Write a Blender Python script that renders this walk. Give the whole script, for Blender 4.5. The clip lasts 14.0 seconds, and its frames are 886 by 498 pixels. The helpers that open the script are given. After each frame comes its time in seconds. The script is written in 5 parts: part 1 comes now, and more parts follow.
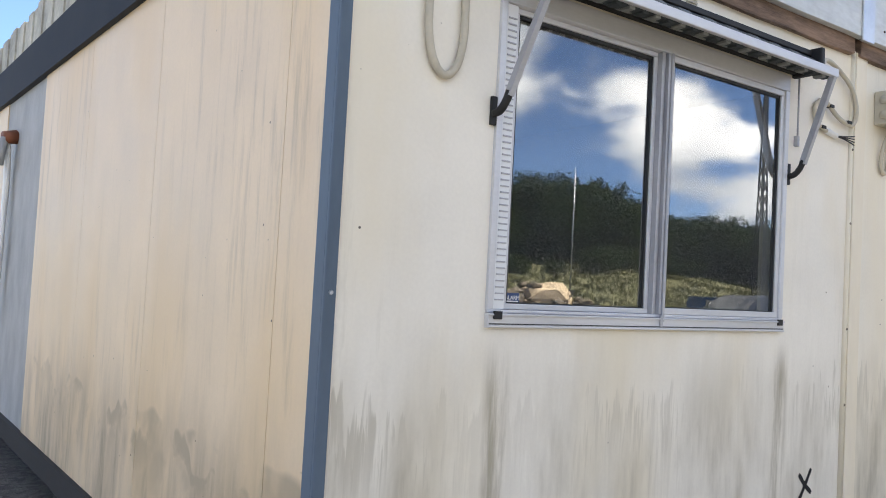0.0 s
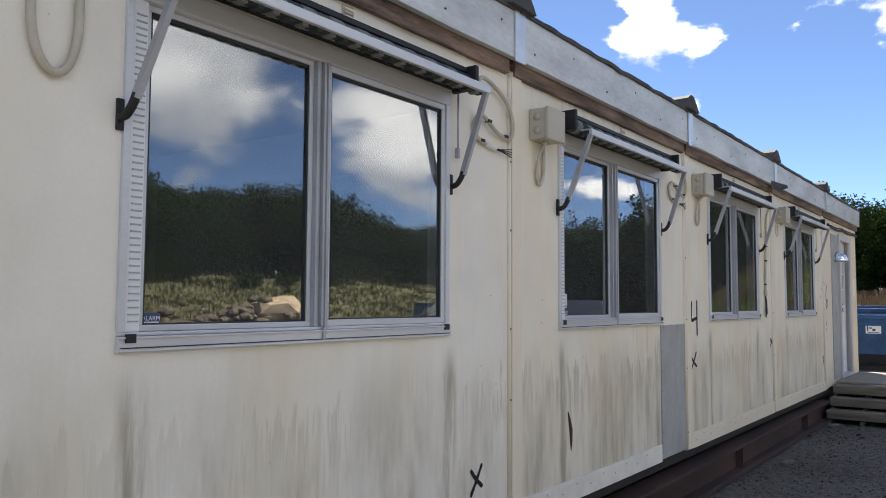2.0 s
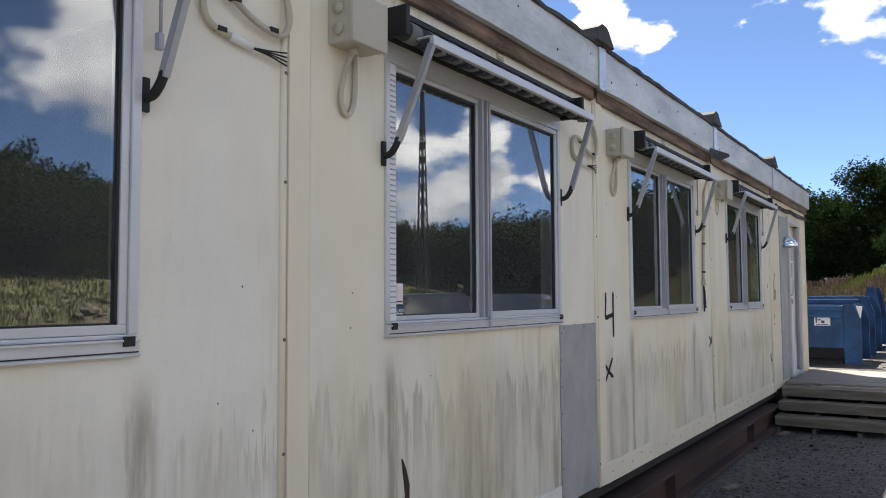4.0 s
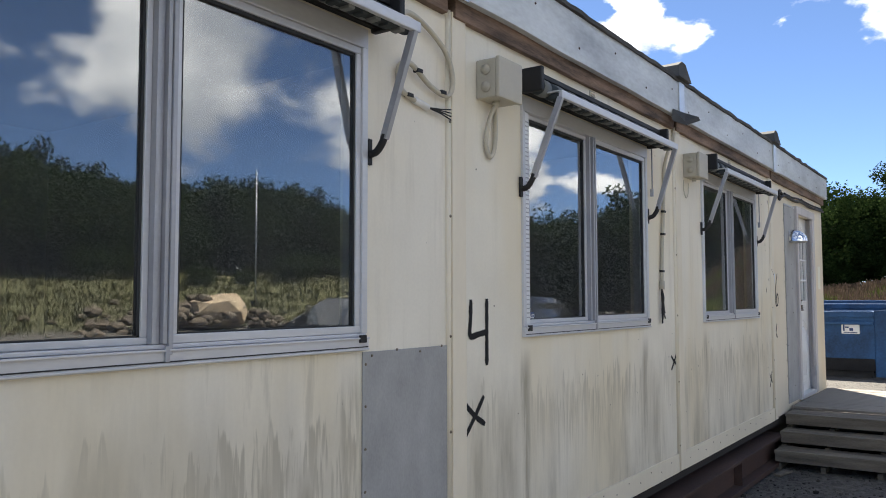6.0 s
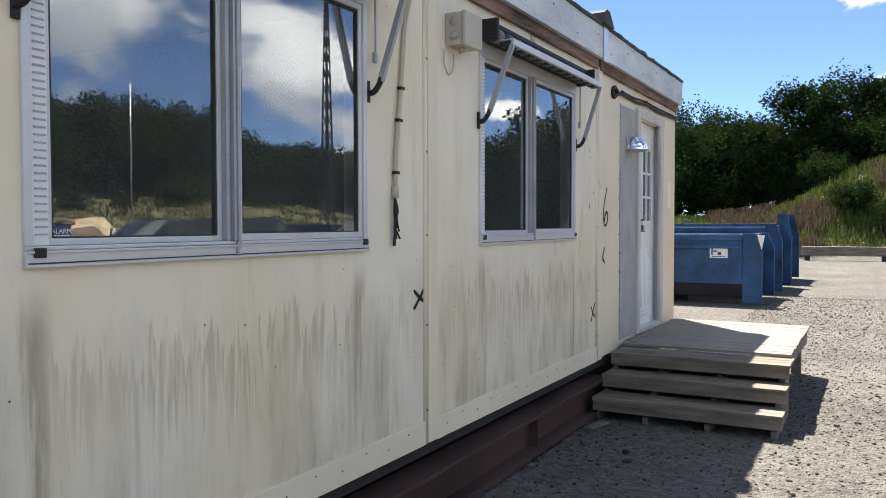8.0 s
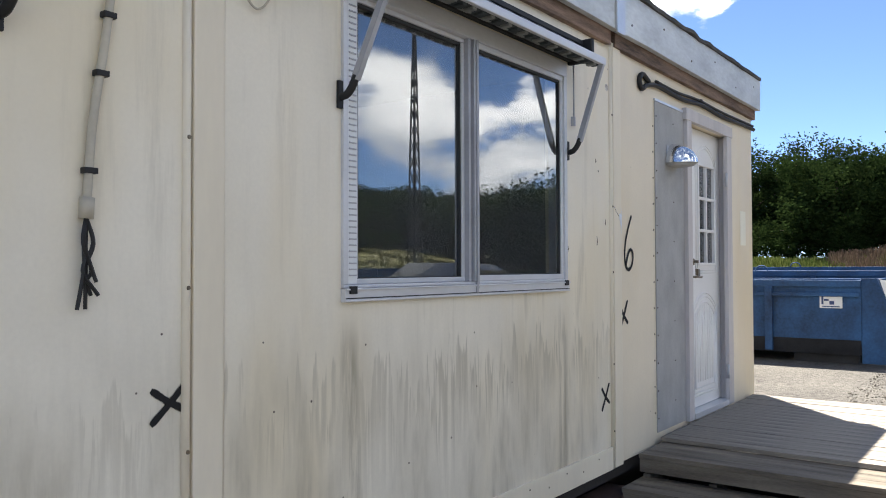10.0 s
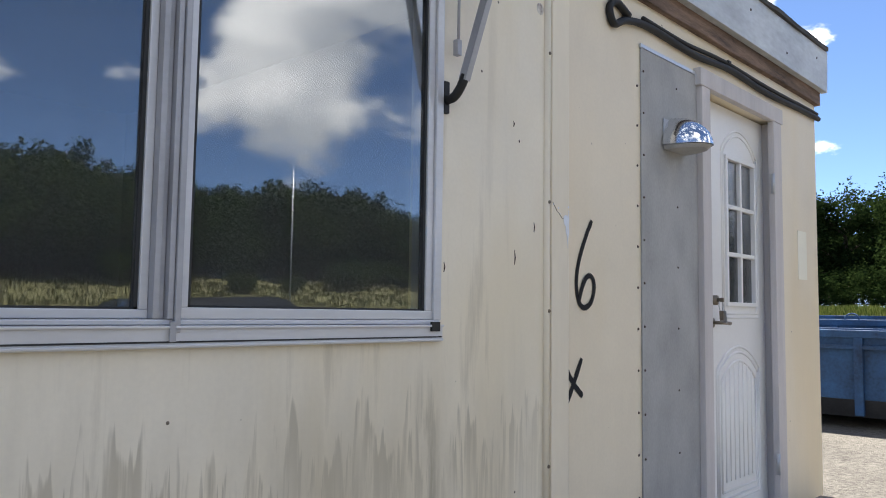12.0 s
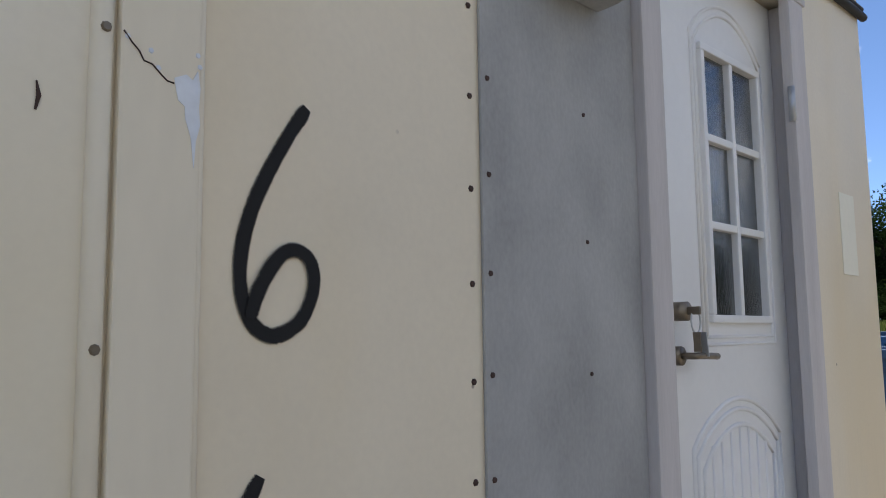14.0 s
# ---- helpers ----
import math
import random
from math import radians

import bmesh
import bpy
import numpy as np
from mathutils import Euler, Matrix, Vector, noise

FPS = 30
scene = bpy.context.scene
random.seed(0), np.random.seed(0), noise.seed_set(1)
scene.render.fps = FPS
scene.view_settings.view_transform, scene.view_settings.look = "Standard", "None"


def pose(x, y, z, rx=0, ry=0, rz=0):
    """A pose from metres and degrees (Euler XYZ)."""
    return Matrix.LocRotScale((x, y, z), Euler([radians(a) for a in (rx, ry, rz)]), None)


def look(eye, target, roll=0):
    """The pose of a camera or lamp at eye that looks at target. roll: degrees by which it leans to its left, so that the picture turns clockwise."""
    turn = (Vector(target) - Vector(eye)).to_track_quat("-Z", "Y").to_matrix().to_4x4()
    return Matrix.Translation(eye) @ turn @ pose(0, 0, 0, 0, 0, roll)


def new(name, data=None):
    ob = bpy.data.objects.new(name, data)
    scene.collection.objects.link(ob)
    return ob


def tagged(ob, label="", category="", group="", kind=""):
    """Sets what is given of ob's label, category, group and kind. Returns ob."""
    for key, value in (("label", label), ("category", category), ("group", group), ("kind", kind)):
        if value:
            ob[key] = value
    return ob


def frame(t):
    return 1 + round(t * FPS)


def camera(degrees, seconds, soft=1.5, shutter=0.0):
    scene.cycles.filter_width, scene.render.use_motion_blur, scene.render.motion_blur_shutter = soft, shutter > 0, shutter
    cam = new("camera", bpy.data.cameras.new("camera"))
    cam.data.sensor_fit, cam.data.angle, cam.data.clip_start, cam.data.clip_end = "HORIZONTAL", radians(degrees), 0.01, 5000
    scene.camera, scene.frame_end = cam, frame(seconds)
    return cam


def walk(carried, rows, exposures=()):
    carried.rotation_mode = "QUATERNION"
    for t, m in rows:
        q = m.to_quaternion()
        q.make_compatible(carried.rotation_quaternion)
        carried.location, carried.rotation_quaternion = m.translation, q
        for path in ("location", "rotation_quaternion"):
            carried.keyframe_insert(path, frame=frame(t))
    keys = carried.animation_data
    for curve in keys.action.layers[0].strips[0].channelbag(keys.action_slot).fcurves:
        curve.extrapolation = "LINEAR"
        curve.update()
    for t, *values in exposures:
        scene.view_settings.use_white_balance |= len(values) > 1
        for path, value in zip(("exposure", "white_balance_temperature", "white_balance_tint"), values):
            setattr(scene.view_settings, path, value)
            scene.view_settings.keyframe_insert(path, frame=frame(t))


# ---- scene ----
cam = camera(58.5, 14.0, 1.0)
PATH = [
    (0, (-1.077, -2.13, 1.628), (0.069, -0.492, 1.712), 3.1),
    (0.5, (-1.175, -2.181, 1.632), (0.237, -0.766, 1.701), 3.6),
    (1, (-1.159, -2.233, 1.625), (0.407, -0.991, 1.691), 3.6),
    (1.5, (-1.072, -2.253, 1.638), (0.546, -1.082, 1.728), 1.6),
    (2, (-0.79, -2.262, 1.643), (0.824, -1.088, 1.778), 0.3),
    (2.5, (-0.414, -2.214, 1.621), (1.214, -1.062, 1.771), 0.7),
    (3, (0.02, -2.057, 1.648), (1.688, -0.965, 1.803), -0.1),
    (3.2, (0.2, -2.02, 1.642), (1.881, -0.946, 1.784), -0.6),
    (5.3, (2.271, -1.868, 1.654), (3.926, -0.749, 1.749), 0.1),
    (5.5, (2.477, -1.864, 1.681), (4.125, -0.735, 1.788), -0.1),
    (6, (2.964, -1.942, 1.671), (4.594, -0.79, 1.797), -0.1),
    (6.5, (3.474, -1.973, 1.641), (5.109, -0.825, 1.737), 0.2),
    (7, (3.982, -2.008, 1.65), (5.651, -0.907, 1.697), -0.1),
    (7.5, (4.505, -2.094, 1.639), (6.201, -1.034, 1.642), -0.0),
    (8, (5.014, -2.105, 1.605), (6.765, -1.139, 1.543), -0.1),
    (8.5, (5.544, -2.154, 1.601), (7.301, -1.202, 1.536), -0.1),
    (9, (6.081, -2.126, 1.594), (7.788, -1.084, 1.572), 0.4),
    (9.2, (6.317, -2.089, 1.612), (7.999, -1.008, 1.605), 0.4),
    (11.3, (8.528, -1.804, 1.584), (10.058, -0.52, 1.684), -0.4),
    (11.5, (8.715, -1.754, 1.584), (10.244, -0.47, 1.696), 0.1),
    (12, (9.228, -1.622, 1.57), (10.693, -0.27, 1.728), 0.8),
    (12.5, (9.709, -1.491, 1.578), (11.148, -0.112, 1.749), -0.2),
    (13, (10.171, -1.289, 1.601), (11.643, 0.053, 1.78), -0.1),
    (13.5, (10.689, -1.131, 1.57), (12.159, 0.212, 1.755), -0.7),
    (14, (11.153, -0.94, 1.586), (12.566, 0.458, 1.81), -0.7),
]
walk(cam, [(t, look(eye, target, roll)) for t, eye, target, roll in PATH],
     [(0.0, 2.85, 6800, 10), (0.5, 2.65, 6800, 10), (1.5, 2.42, 6700, 10), (2.5, 2.15, 6700, 11), (5.5, 2.25, 6600, 9), (7.5, 2.28, 6600, 9), (8.5, 2.4, 6550, 9), (11.5, 2.4, 6550, 10), (14.0, 2.02, 6500, 9)])

# ---- world, sun ----
SUN_WAY = Vector((1.15, 1.06, 2.65)).normalized()
world = bpy.data.worlds.new("sky_world")
scene.world = world
world.use_nodes = True


def wire_world():
    nt = world.node_tree
    nt.nodes.clear()
    N, L = nt.nodes.new, nt.links.new
    out, bg = N("ShaderNodeOutputWorld"), N("ShaderNodeBackground")
    sky = N("ShaderNodeTexSky")
    sky.sky_type, sky.sun_disc = "NISHITA", False
    sky.sun_elevation = math.asin(SUN_WAY.z)
    sky.sun_rotation = math.atan2(SUN_WAY.x, SUN_WAY.y)
    sky.altitude = 1500
    sky.air_density, sky.dust_density, sky.ozone_density = 0.56, 0.1, 4.0
    co = N("ShaderNodeTexCoord")
    sep = N("ShaderNodeSeparateXYZ")
    L(co.outputs["Generated"], sep.inputs[0])

    def puffs(scale, lift):
        """Cloud density along the way of view, looked up a little higher by lift."""
        mp, n = N("ShaderNodeMapping"), N("ShaderNodeTexNoise")
        mp.inputs["Scale"].default_value = (1, 1, 1.8)
        mp.inputs["Location"].default_value = (CLOUD_SHIFT[0], CLOUD_SHIFT[1], CLOUD_SHIFT[2] + lift)
        n.inputs["Scale"].default_value, n.inputs["Detail"].default_value, n.inputs["Roughness"].default_value = scale, 9, 0.5
        L(co.outputs["Generated"], mp.inputs["Vector"]); L(mp.outputs[0], n.inputs["Vector"])
        return n.outputs["Fac"]

    def blend(fac, a, b):
        m = N("ShaderNodeMix"); m.data_type = "FLOAT"
        L(fac, m.inputs["Factor"])
        for sock, v in ((m.inputs["A"], a), (m.inputs["B"], b)):
            if isinstance(v, (int, float)):
                sock.default_value = v
            else:
                L(v, sock)
        return m.outputs["Result"]

    def smooth(v, a, b):
        m = N("ShaderNodeMapRange"); m.interpolation_type = "SMOOTHSTEP"
        m.inputs["From Min"].default_value, m.inputs["From Max"].default_value = a, b
        L(v, m.inputs[0])
        return m.outputs[0]

    def sub(a, b):
        m = N("ShaderNodeMath"); m.operation = "SUBTRACT"
        L(a, m.inputs[0]); L(b, m.inputs[1])
        return m.outputs[0]

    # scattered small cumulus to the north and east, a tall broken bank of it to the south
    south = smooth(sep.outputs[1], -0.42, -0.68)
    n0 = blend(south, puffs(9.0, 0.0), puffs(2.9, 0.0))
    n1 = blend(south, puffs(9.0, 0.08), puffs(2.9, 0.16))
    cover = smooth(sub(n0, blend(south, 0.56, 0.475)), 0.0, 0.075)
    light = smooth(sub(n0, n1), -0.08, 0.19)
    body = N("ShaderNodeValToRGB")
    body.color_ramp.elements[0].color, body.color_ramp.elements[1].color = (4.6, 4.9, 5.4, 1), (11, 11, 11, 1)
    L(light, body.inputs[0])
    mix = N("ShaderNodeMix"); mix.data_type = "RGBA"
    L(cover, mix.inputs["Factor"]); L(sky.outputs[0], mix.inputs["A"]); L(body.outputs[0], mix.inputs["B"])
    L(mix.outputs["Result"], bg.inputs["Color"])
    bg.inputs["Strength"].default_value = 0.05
    L(bg.outputs[0], out.inputs[0])


CLOUD_SHIFT = (2.3, 0.4, 0.7)
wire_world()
sun = new("sun", bpy.data.lights.new("sun", "SUN"))
sun.data.energy, sun.data.angle, sun.data.color = 3.7, radians(0.53), (1.0, 0.93, 0.82)
sun.matrix_world = look(SUN_WAY * 60, (0, 0, 0))

# ---- materials ----


def material(name, color, rough=0.6, metal=0.0, vary=0.12, scale=6.0, grain=60.0, bump=0.12, stretch=(1, 1, 1), tint=None, spec=0.5):
    """Colour with wide mottling and fine grain in world-size object coordinates."""
    m = bpy.data.materials.new(name)
    m.use_nodes = True
    nt = m.node_tree
    N, L = nt.nodes.new, nt.links.new
    p = nt.nodes["Principled BSDF"]
    p.inputs["Metallic"].default_value, p.inputs["Specular IOR Level"].default_value = metal, spec
    co, mp = N("ShaderNodeTexCoord"), N("ShaderNodeMapping")
    mp.inputs["Scale"].default_value = stretch
    L(co.outputs["Object"], mp.inputs[0])
    a, b = N("ShaderNodeTexNoise"), N("ShaderNodeTexNoise")
    a.inputs["Scale"].default_value, a.inputs["Detail"].default_value = scale, 5
    b.inputs["Scale"].default_value, b.inputs["Detail"].default_value = grain, 3
    L(mp.outputs[0], a.inputs[0]); L(mp.outputs[0], b.inputs[0])
    add = N("ShaderNodeMath"); add.operation = "MULTIPLY_ADD"; add.inputs[1].default_value = 0.35
    L(b.outputs["Fac"], add.inputs[0]); L(a.outputs["Fac"], add.inputs[2])
    r = N("ShaderNodeValToRGB")
    r.color_ramp.elements[0].position, r.color_ramp.elements[1].position = 0.42, 0.92
    lo = [c * (1 - vary * 1.6) for c in color]
    hi = [min(1, c * (1 + vary)) for c in (tint or color)]
    r.color_ramp.elements[0].color, r.color_ramp.elements[1].color = (*lo, 1), (*hi, 1)
    L(add.outputs[0], r.inputs[0]); L(r.outputs[0], p.inputs["Base Color"])
    rr = N("ShaderNodeMapRange")
    rr.inputs["To Min"].default_value, rr.inputs["To Max"].default_value = max(0.02, rough - 0.1), min(1, rough + 0.12)
    L(a.outputs["Fac"], rr.inputs[0]); L(rr.outputs[0], p.inputs["Roughness"])
    if bump:
        bp = N("ShaderNodeBump")
        bp.inputs["Strength"].default_value, bp.inputs["Distance"].default_value = bump, 0.004
        L(add.outputs[0], bp.inputs["Height"]); L(bp.outputs[0], p.inputs["Normal"])
    return m


def paint_wall(name, clean, dirt, streaks, seed, low=1.45, runs=()):
    """Aged painted sheet: vertical rain streaks of grey-green algae below the sills, wide yellowing, small nicks."""
    m = material(name, clean, 0.5, 0, 0.05, 2.5, 70, 0.1)
    nt = m.node_tree
    N, L = nt.nodes.new, nt.links.new
    p = nt.nodes["Principled BSDF"]
    base = p.inputs["Base Color"].links[0].from_socket
    co = N("ShaderNodeTexCoord")
    def noise_of(scale, mapscale, detail, rough=0.5):
        mp, n = N("ShaderNodeMapping"), N("ShaderNodeTexNoise")
        mp.inputs["Scale"].default_value, mp.inputs["Location"].default_value = mapscale, (seed, seed * 1.7, seed * 0.3)
        n.inputs["Scale"].default_value, n.inputs["Detail"].default_value, n.inputs["Roughness"].default_value = scale, detail, rough
        L(co.outputs["Object"], mp.inputs[0]); L(mp.outputs[0], n.inputs[0])
        return n.outputs["Fac"]
    def math2(op, a, b, clamp=True):
        n = N("ShaderNodeMath"); n.operation, n.use_clamp = op, clamp
        for s, v in zip(n.inputs, (a, b)):
            if isinstance(v, (int, float)):
                s.default_value = v
            else:
                L(v, s)
        return n.outputs[0]
    def span(v, a, b):
        n = N("ShaderNodeMapRange"); n.inputs["From Min"].default_value, n.inputs["From Max"].default_value = a, b
        n.interpolation_type = "SMOOTHSTEP"
        L(v, n.inputs[0])
        return n.outputs[0]
    sep = N("ShaderNodeSeparateXYZ"); L(co.outputs["Object"], sep.inputs[0])
    z = sep.outputs[2]
    fine = noise_of(15.0, (1, 1, 0.085), 6, 0.66)
    mid = noise_of(3.4, (1, 1, 0.26), 5, 0.6)
    wide = noise_of(0.9, (1, 1, 0.5), 3)
    ragged = math2("ADD", z, math2("MULTIPLY", math2("SUBTRACT", fine, 0.5, False), 0.7, False), False)
    below = math2("SUBTRACT", 1.0, span(ragged, low - 0.42, low + 0.08))
    thick = math2("MULTIPLY", span(mid, 0.4, 0.66), span(fine, 0.36, 0.7))
    film = math2("MULTIPLY", span(mid, 0.3, 0.68), 0.45)
    # drips with sharp scalloped heads that fade downwards
    drips = None
    for q, (freq, top, depth, fade) in enumerate(((23.0, low - 0.08, 0.62, 0.55), (47.0, low - 0.14, 0.75, 0.30))):
        col = noise_of(freq, (1, 0, 0.012), 3, 0.55)
        down = math2("SUBTRACT", math2("SUBTRACT", top, math2("MULTIPLY", math2("SUBTRACT", col, 0.28, False), depth, False), False), z, False)
        one = math2("MULTIPLY", math2("MULTIPLY", span(down, -0.012, 0.03), math2("SUBTRACT", 1.0, math2("MULTIPLY", span(down, 0.03, fade), 0.8))), span(noise_of(freq * 1.3, (1, 0, 0.05), 4, 0.6), 0.4, 0.6))
        one = math2("MULTIPLY", one, math2("ADD", math2("MULTIPLY", span(wide, 0.35, 0.6), 0.6), 0.35))
        drips = one if drips is None else math2("MAXIMUM", drips, one)
    dirty = math2("MAXIMUM", math2("MULTIPLY", math2("ADD", math2("MULTIPLY", thick, 0.55), film), below), math2("MULTIPLY", drips, 0.78))
    above = math2("MULTIPLY", math2("MULTIPLY", span(fine, 0.5, 0.72), span(wide, 0.4, 0.66)), 0.42)
    dirty = math2("MULTIPLY", math2("MAXIMUM", dirty, above), streaks)
    # brown runs below the window corners
    for at in runs:
        off = math2("ABSOLUTE", math2("ADD", math2("SUBTRACT", sep.outputs[0], at, False), math2("MULTIPLY", math2("SUBTRACT", mid, 0.5, False), 0.12, False), False), 0, False)
        run = math2("MULTIPLY", math2("SUBTRACT", 1.0, span(off, 0.015, 0.085)), math2("MULTIPLY", span(fine, 0.3, 0.62), math2("SUBTRACT", 1.0, span(z, low - 0.2, low + 0.03))))
        dirty = math2("MAXIMUM", dirty, math2("MULTIPLY", run, 0.85))
    aged = N("ShaderNodeMix"); aged.data_type = "RGBA"
    L(math2("MULTIPLY", span(noise_of(1.6, (1, 1, 0.35), 4), 0.42, 0.7), 0.6), aged.inputs["Factor"])
    L(base, aged.inputs["A"]); aged.inputs["B"].default_value = (clean[0] * 0.93, clean[1] * 0.86, clean[2] * 0.70, 1)
    base = aged.outputs["Result"]
    mixed = N("ShaderNodeMix"); mixed.data_type = "RGBA"
    L(dirty, mixed.inputs["Factor"]); L(base, mixed.inputs["A"]); mixed.inputs["B"].default_value = (*dirt, 1)
    # small dark nicks
    vor = N("ShaderNodeTexVoronoi"); vor.inputs["Scale"].default_value = 9.0
    L(co.outputs["Object"], vor.inputs["Vector"])
    gate = span(noise_of(2.6, (1, 1, 1), 3), 0.47, 0.52)
    nick = math2("MULTIPLY", math2("SUBTRACT", 1.0, span(vor.outputs["Distance"], 0.03, 0.05)), gate)
    last = N("ShaderNodeMix"); last.data_type = "RGBA"
    L(nick, last.inputs["Factor"]); L(mixed.outputs["Result"], last.inputs["A"]); last.inputs["B"].default_value = (0.1, 0.08, 0.06, 1)
    L(last.outputs["Result"], p.inputs["Base Color"])
    return m


CREAM = (0.80, 0.745, 0.60)
M_WALL = [paint_wall(f"cream_paint_{i}", c, (0.31, 0.275, 0.19), s, 3.1 * i + 1, 1.45, r) for i, (c, s, r) in enumerate((
    ((0.82, 0.785, 0.70), 0.75, (0.66, 2.37)), ((0.82, 0.775, 0.665), 0.85, (3.56, 5.13)), ((0.82, 0.775, 0.66), 0.75, (6.41, 8.03)), ((0.81, 0.76, 0.64), 0.8, (9.32, 10.93)), ((0.78, 0.70, 0.55), 0.1, ())))]
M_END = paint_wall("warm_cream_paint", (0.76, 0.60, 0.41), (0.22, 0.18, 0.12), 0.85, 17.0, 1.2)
M_STRIP = material("cream_strip_paint", (0.79, 0.72, 0.575), 0.5, 0, 0.05, 2, 40, 0.04, (1, 1, 0.3))
M_WHITE_STRIP = material("white_strip_paint", (0.78, 0.75, 0.68), 0.55, 0, 0.08, 5, 40, 0.05)
M_GREY_PANEL = material("grey_fibre_board", (0.375, 0.378, 0.372), 0.7, 0, 0.15, 5.5, 110, 0.2, (1, 1, 0.6))
M_ALU = material("weathered_aluminium", (0.64, 0.65, 0.675), 0.42, 0.35, 0.08, 3, 80, 0.03, (0.3, 1, 1))
M_ALU_DULL = material("dull_aluminium_rail", (0.42, 0.43, 0.46), 0.5, 0.4, 0.1, 4, 70, 0.04, (0.3, 1, 1))
M_BLACK = material("black_plastic", (0.01, 0.01, 0.011), 0.6, 0, 0.15, 8, 60, 0.05)
M_RUBBER = material("black_gasket", (0.02, 0.022, 0.025), 0.6, 0, 0.1, 8, 60, 0.0)
M_VENT = material("white_louvre", (0.76, 0.78, 0.80), 0.45, 0, 0.04, 6, 60, 0.0)
M_BLUE_POST = material("slate_blue_steel_paint", (0.085, 0.125, 0.175), 0.55, 0, 0.12, 3, 50, 0.05, (1, 1, 0.3))
M_NAVY = material("navy_band_paint", (0.009, 0.016, 0.028), 0.85, 0, 0.15, 3, 50, 0.05)
M_FASCIA = material("dull_white_sheet_fascia", (0.56, 0.59, 0.60), 0.42, 0.1, 0.24, 3.0, 30, 0.05, (0.5, 1, 1.5))
M_FLASH = material("zinc_flashing", (0.62, 0.65, 0.68), 0.3, 0.6, 0.08, 6, 50, 0.05)
M_FELT = material("grey_roofing_felt", (0.07, 0.07, 0.068), 0.9, 0, 0.3, 4, 120, 0.5)
M_WOOD_OLD = material("peeling_brown_board", (0.072, 0.04, 0.027), 0.8, 0, 0.5, 4, 40, 0.6, (0.6, 3, 5), tint=(0.2, 0.135, 0.1))
M_WOOD_DECK = material("weathered_grey_wood", (0.21, 0.185, 0.155), 0.85, 0, 0.25, 3, 60, 0.4, (5, 0.5, 5), tint=(0.27, 0.24, 0.205))
M_WOOD_STEP = material("weathered_step_wood", (0.135, 0.113, 0.088), 0.85, 0, 0.3, 3, 60, 0.5, (5, 0.5, 5), tint=(0.19, 0.165, 0.13))
M_RUST = material("rust_brown_steel", (0.062, 0.034, 0.027), 0.75, 0.1, 0.35, 3, 50, 0.3, (0.4, 1, 1))
# near-black for base rails and supports, and for shade filled into gaps
M_DARK = material("dark_base_and_gap_shade", (0.03, 0.027, 0.025), 0.9, 0, 0.2, 4, 40, 0.1)
M_BOX = material("grey_beige_plastic", (0.47, 0.44, 0.36), 0.5, 0, 0.06, 5, 60, 0.03)
M_CABLE = material("aged_grey_cable", (0.50, 0.46, 0.37), 0.55, 0, 0.12, 8, 60, 0.05)
M_SPRAY = material("black_spray_paint", (0.009, 0.009, 0.01), 0.85, 0, 0.2, 20, 90, 0.1)
M_FRAME_WOOD = material("faded_white_wood_frame", (0.56, 0.53, 0.52), 0.65, 0, 0.1, 3, 60, 0.2, (4, 4, 0.4))
M_DOOR = material("white_door_paint", (0.80, 0.80, 0.79), 0.35, 0, 0.03, 3, 40, 0.02)
M_CHROME = material("chrome", (0.78, 0.79, 0.80), 0.1, 1.0, 0.03, 4, 60, 0.0)
M_BRASS = material("worn_nickel", (0.22, 0.185, 0.14), 0.4, 0.8, 0.15, 10, 60, 0.05)
M_RED = material("red_key_tag", (0.35, 0.02, 0.02), 0.4)
M_SKIP = material("blue_container_paint", (0.014, 0.052, 0.135), 0.75, 0, 0.35, 2.2, 25, 0.1, tint=(0.022, 0.075, 0.175))
M_SKIP_DARK = material("dark_container_base", (0.03, 0.033, 0.04), 0.7, 0, 0.3, 3, 30, 0.1)
M_WHITE = material("white_print", (0.78, 0.78, 0.76), 0.5, 0, 0.04, 8, 40, 0)
M_SIGN_BLUE = material("dark_blue_print", (0.03, 0.06, 0.16), 0.5, 0, 0.05, 8, 40, 0)
M_ROOM = material("dim_interior_paint", (0.22, 0.21, 0.19), 0.8, 0, 0.1, 2, 30, 0)
M_STONE = material("rubble_stone", (0.11, 0.088, 0.064), 0.85, 0, 0.3, 2, 20, 0.4)
M_PRIMER = material("bluish_white_primer", (0.72, 0.76, 0.82), 0.5, 0, 0.06, 30, 90, 0.05)
M_STONE_PALE = material("pale_tan_stone", (0.42, 0.33, 0.22), 0.85, 0, 0.3, 2, 20, 0.5)
M_CAR = material("black_car_paint", (0.012, 0.013, 0.016), 0.12, 0, 0.1, 2, 20, 0, spec=0.7)
M_TYRE = material("tyre_rubber", (0.02, 0.02, 0.02), 0.8)
M_BARK = material("dark_bark", (0.06, 0.045, 0.032), 0.9, 0, 0.3, 4, 30, 0.6, (1, 1, 0.3))
M_PATCH = material("pale_filler", (0.84, 0.81, 0.68), 0.6, 0, 0.03, 6, 40, 0.03)
M_MAST = material("dark_mast_paint", (0.022, 0.024, 0.03), 0.6, 0.2, 0.1, 3, 30, 0)
M_STEEL_LIGHT = material("galvanised_steel", (0.5, 0.52, 0.54), 0.4, 0.6, 0.1, 3, 30, 0.03)


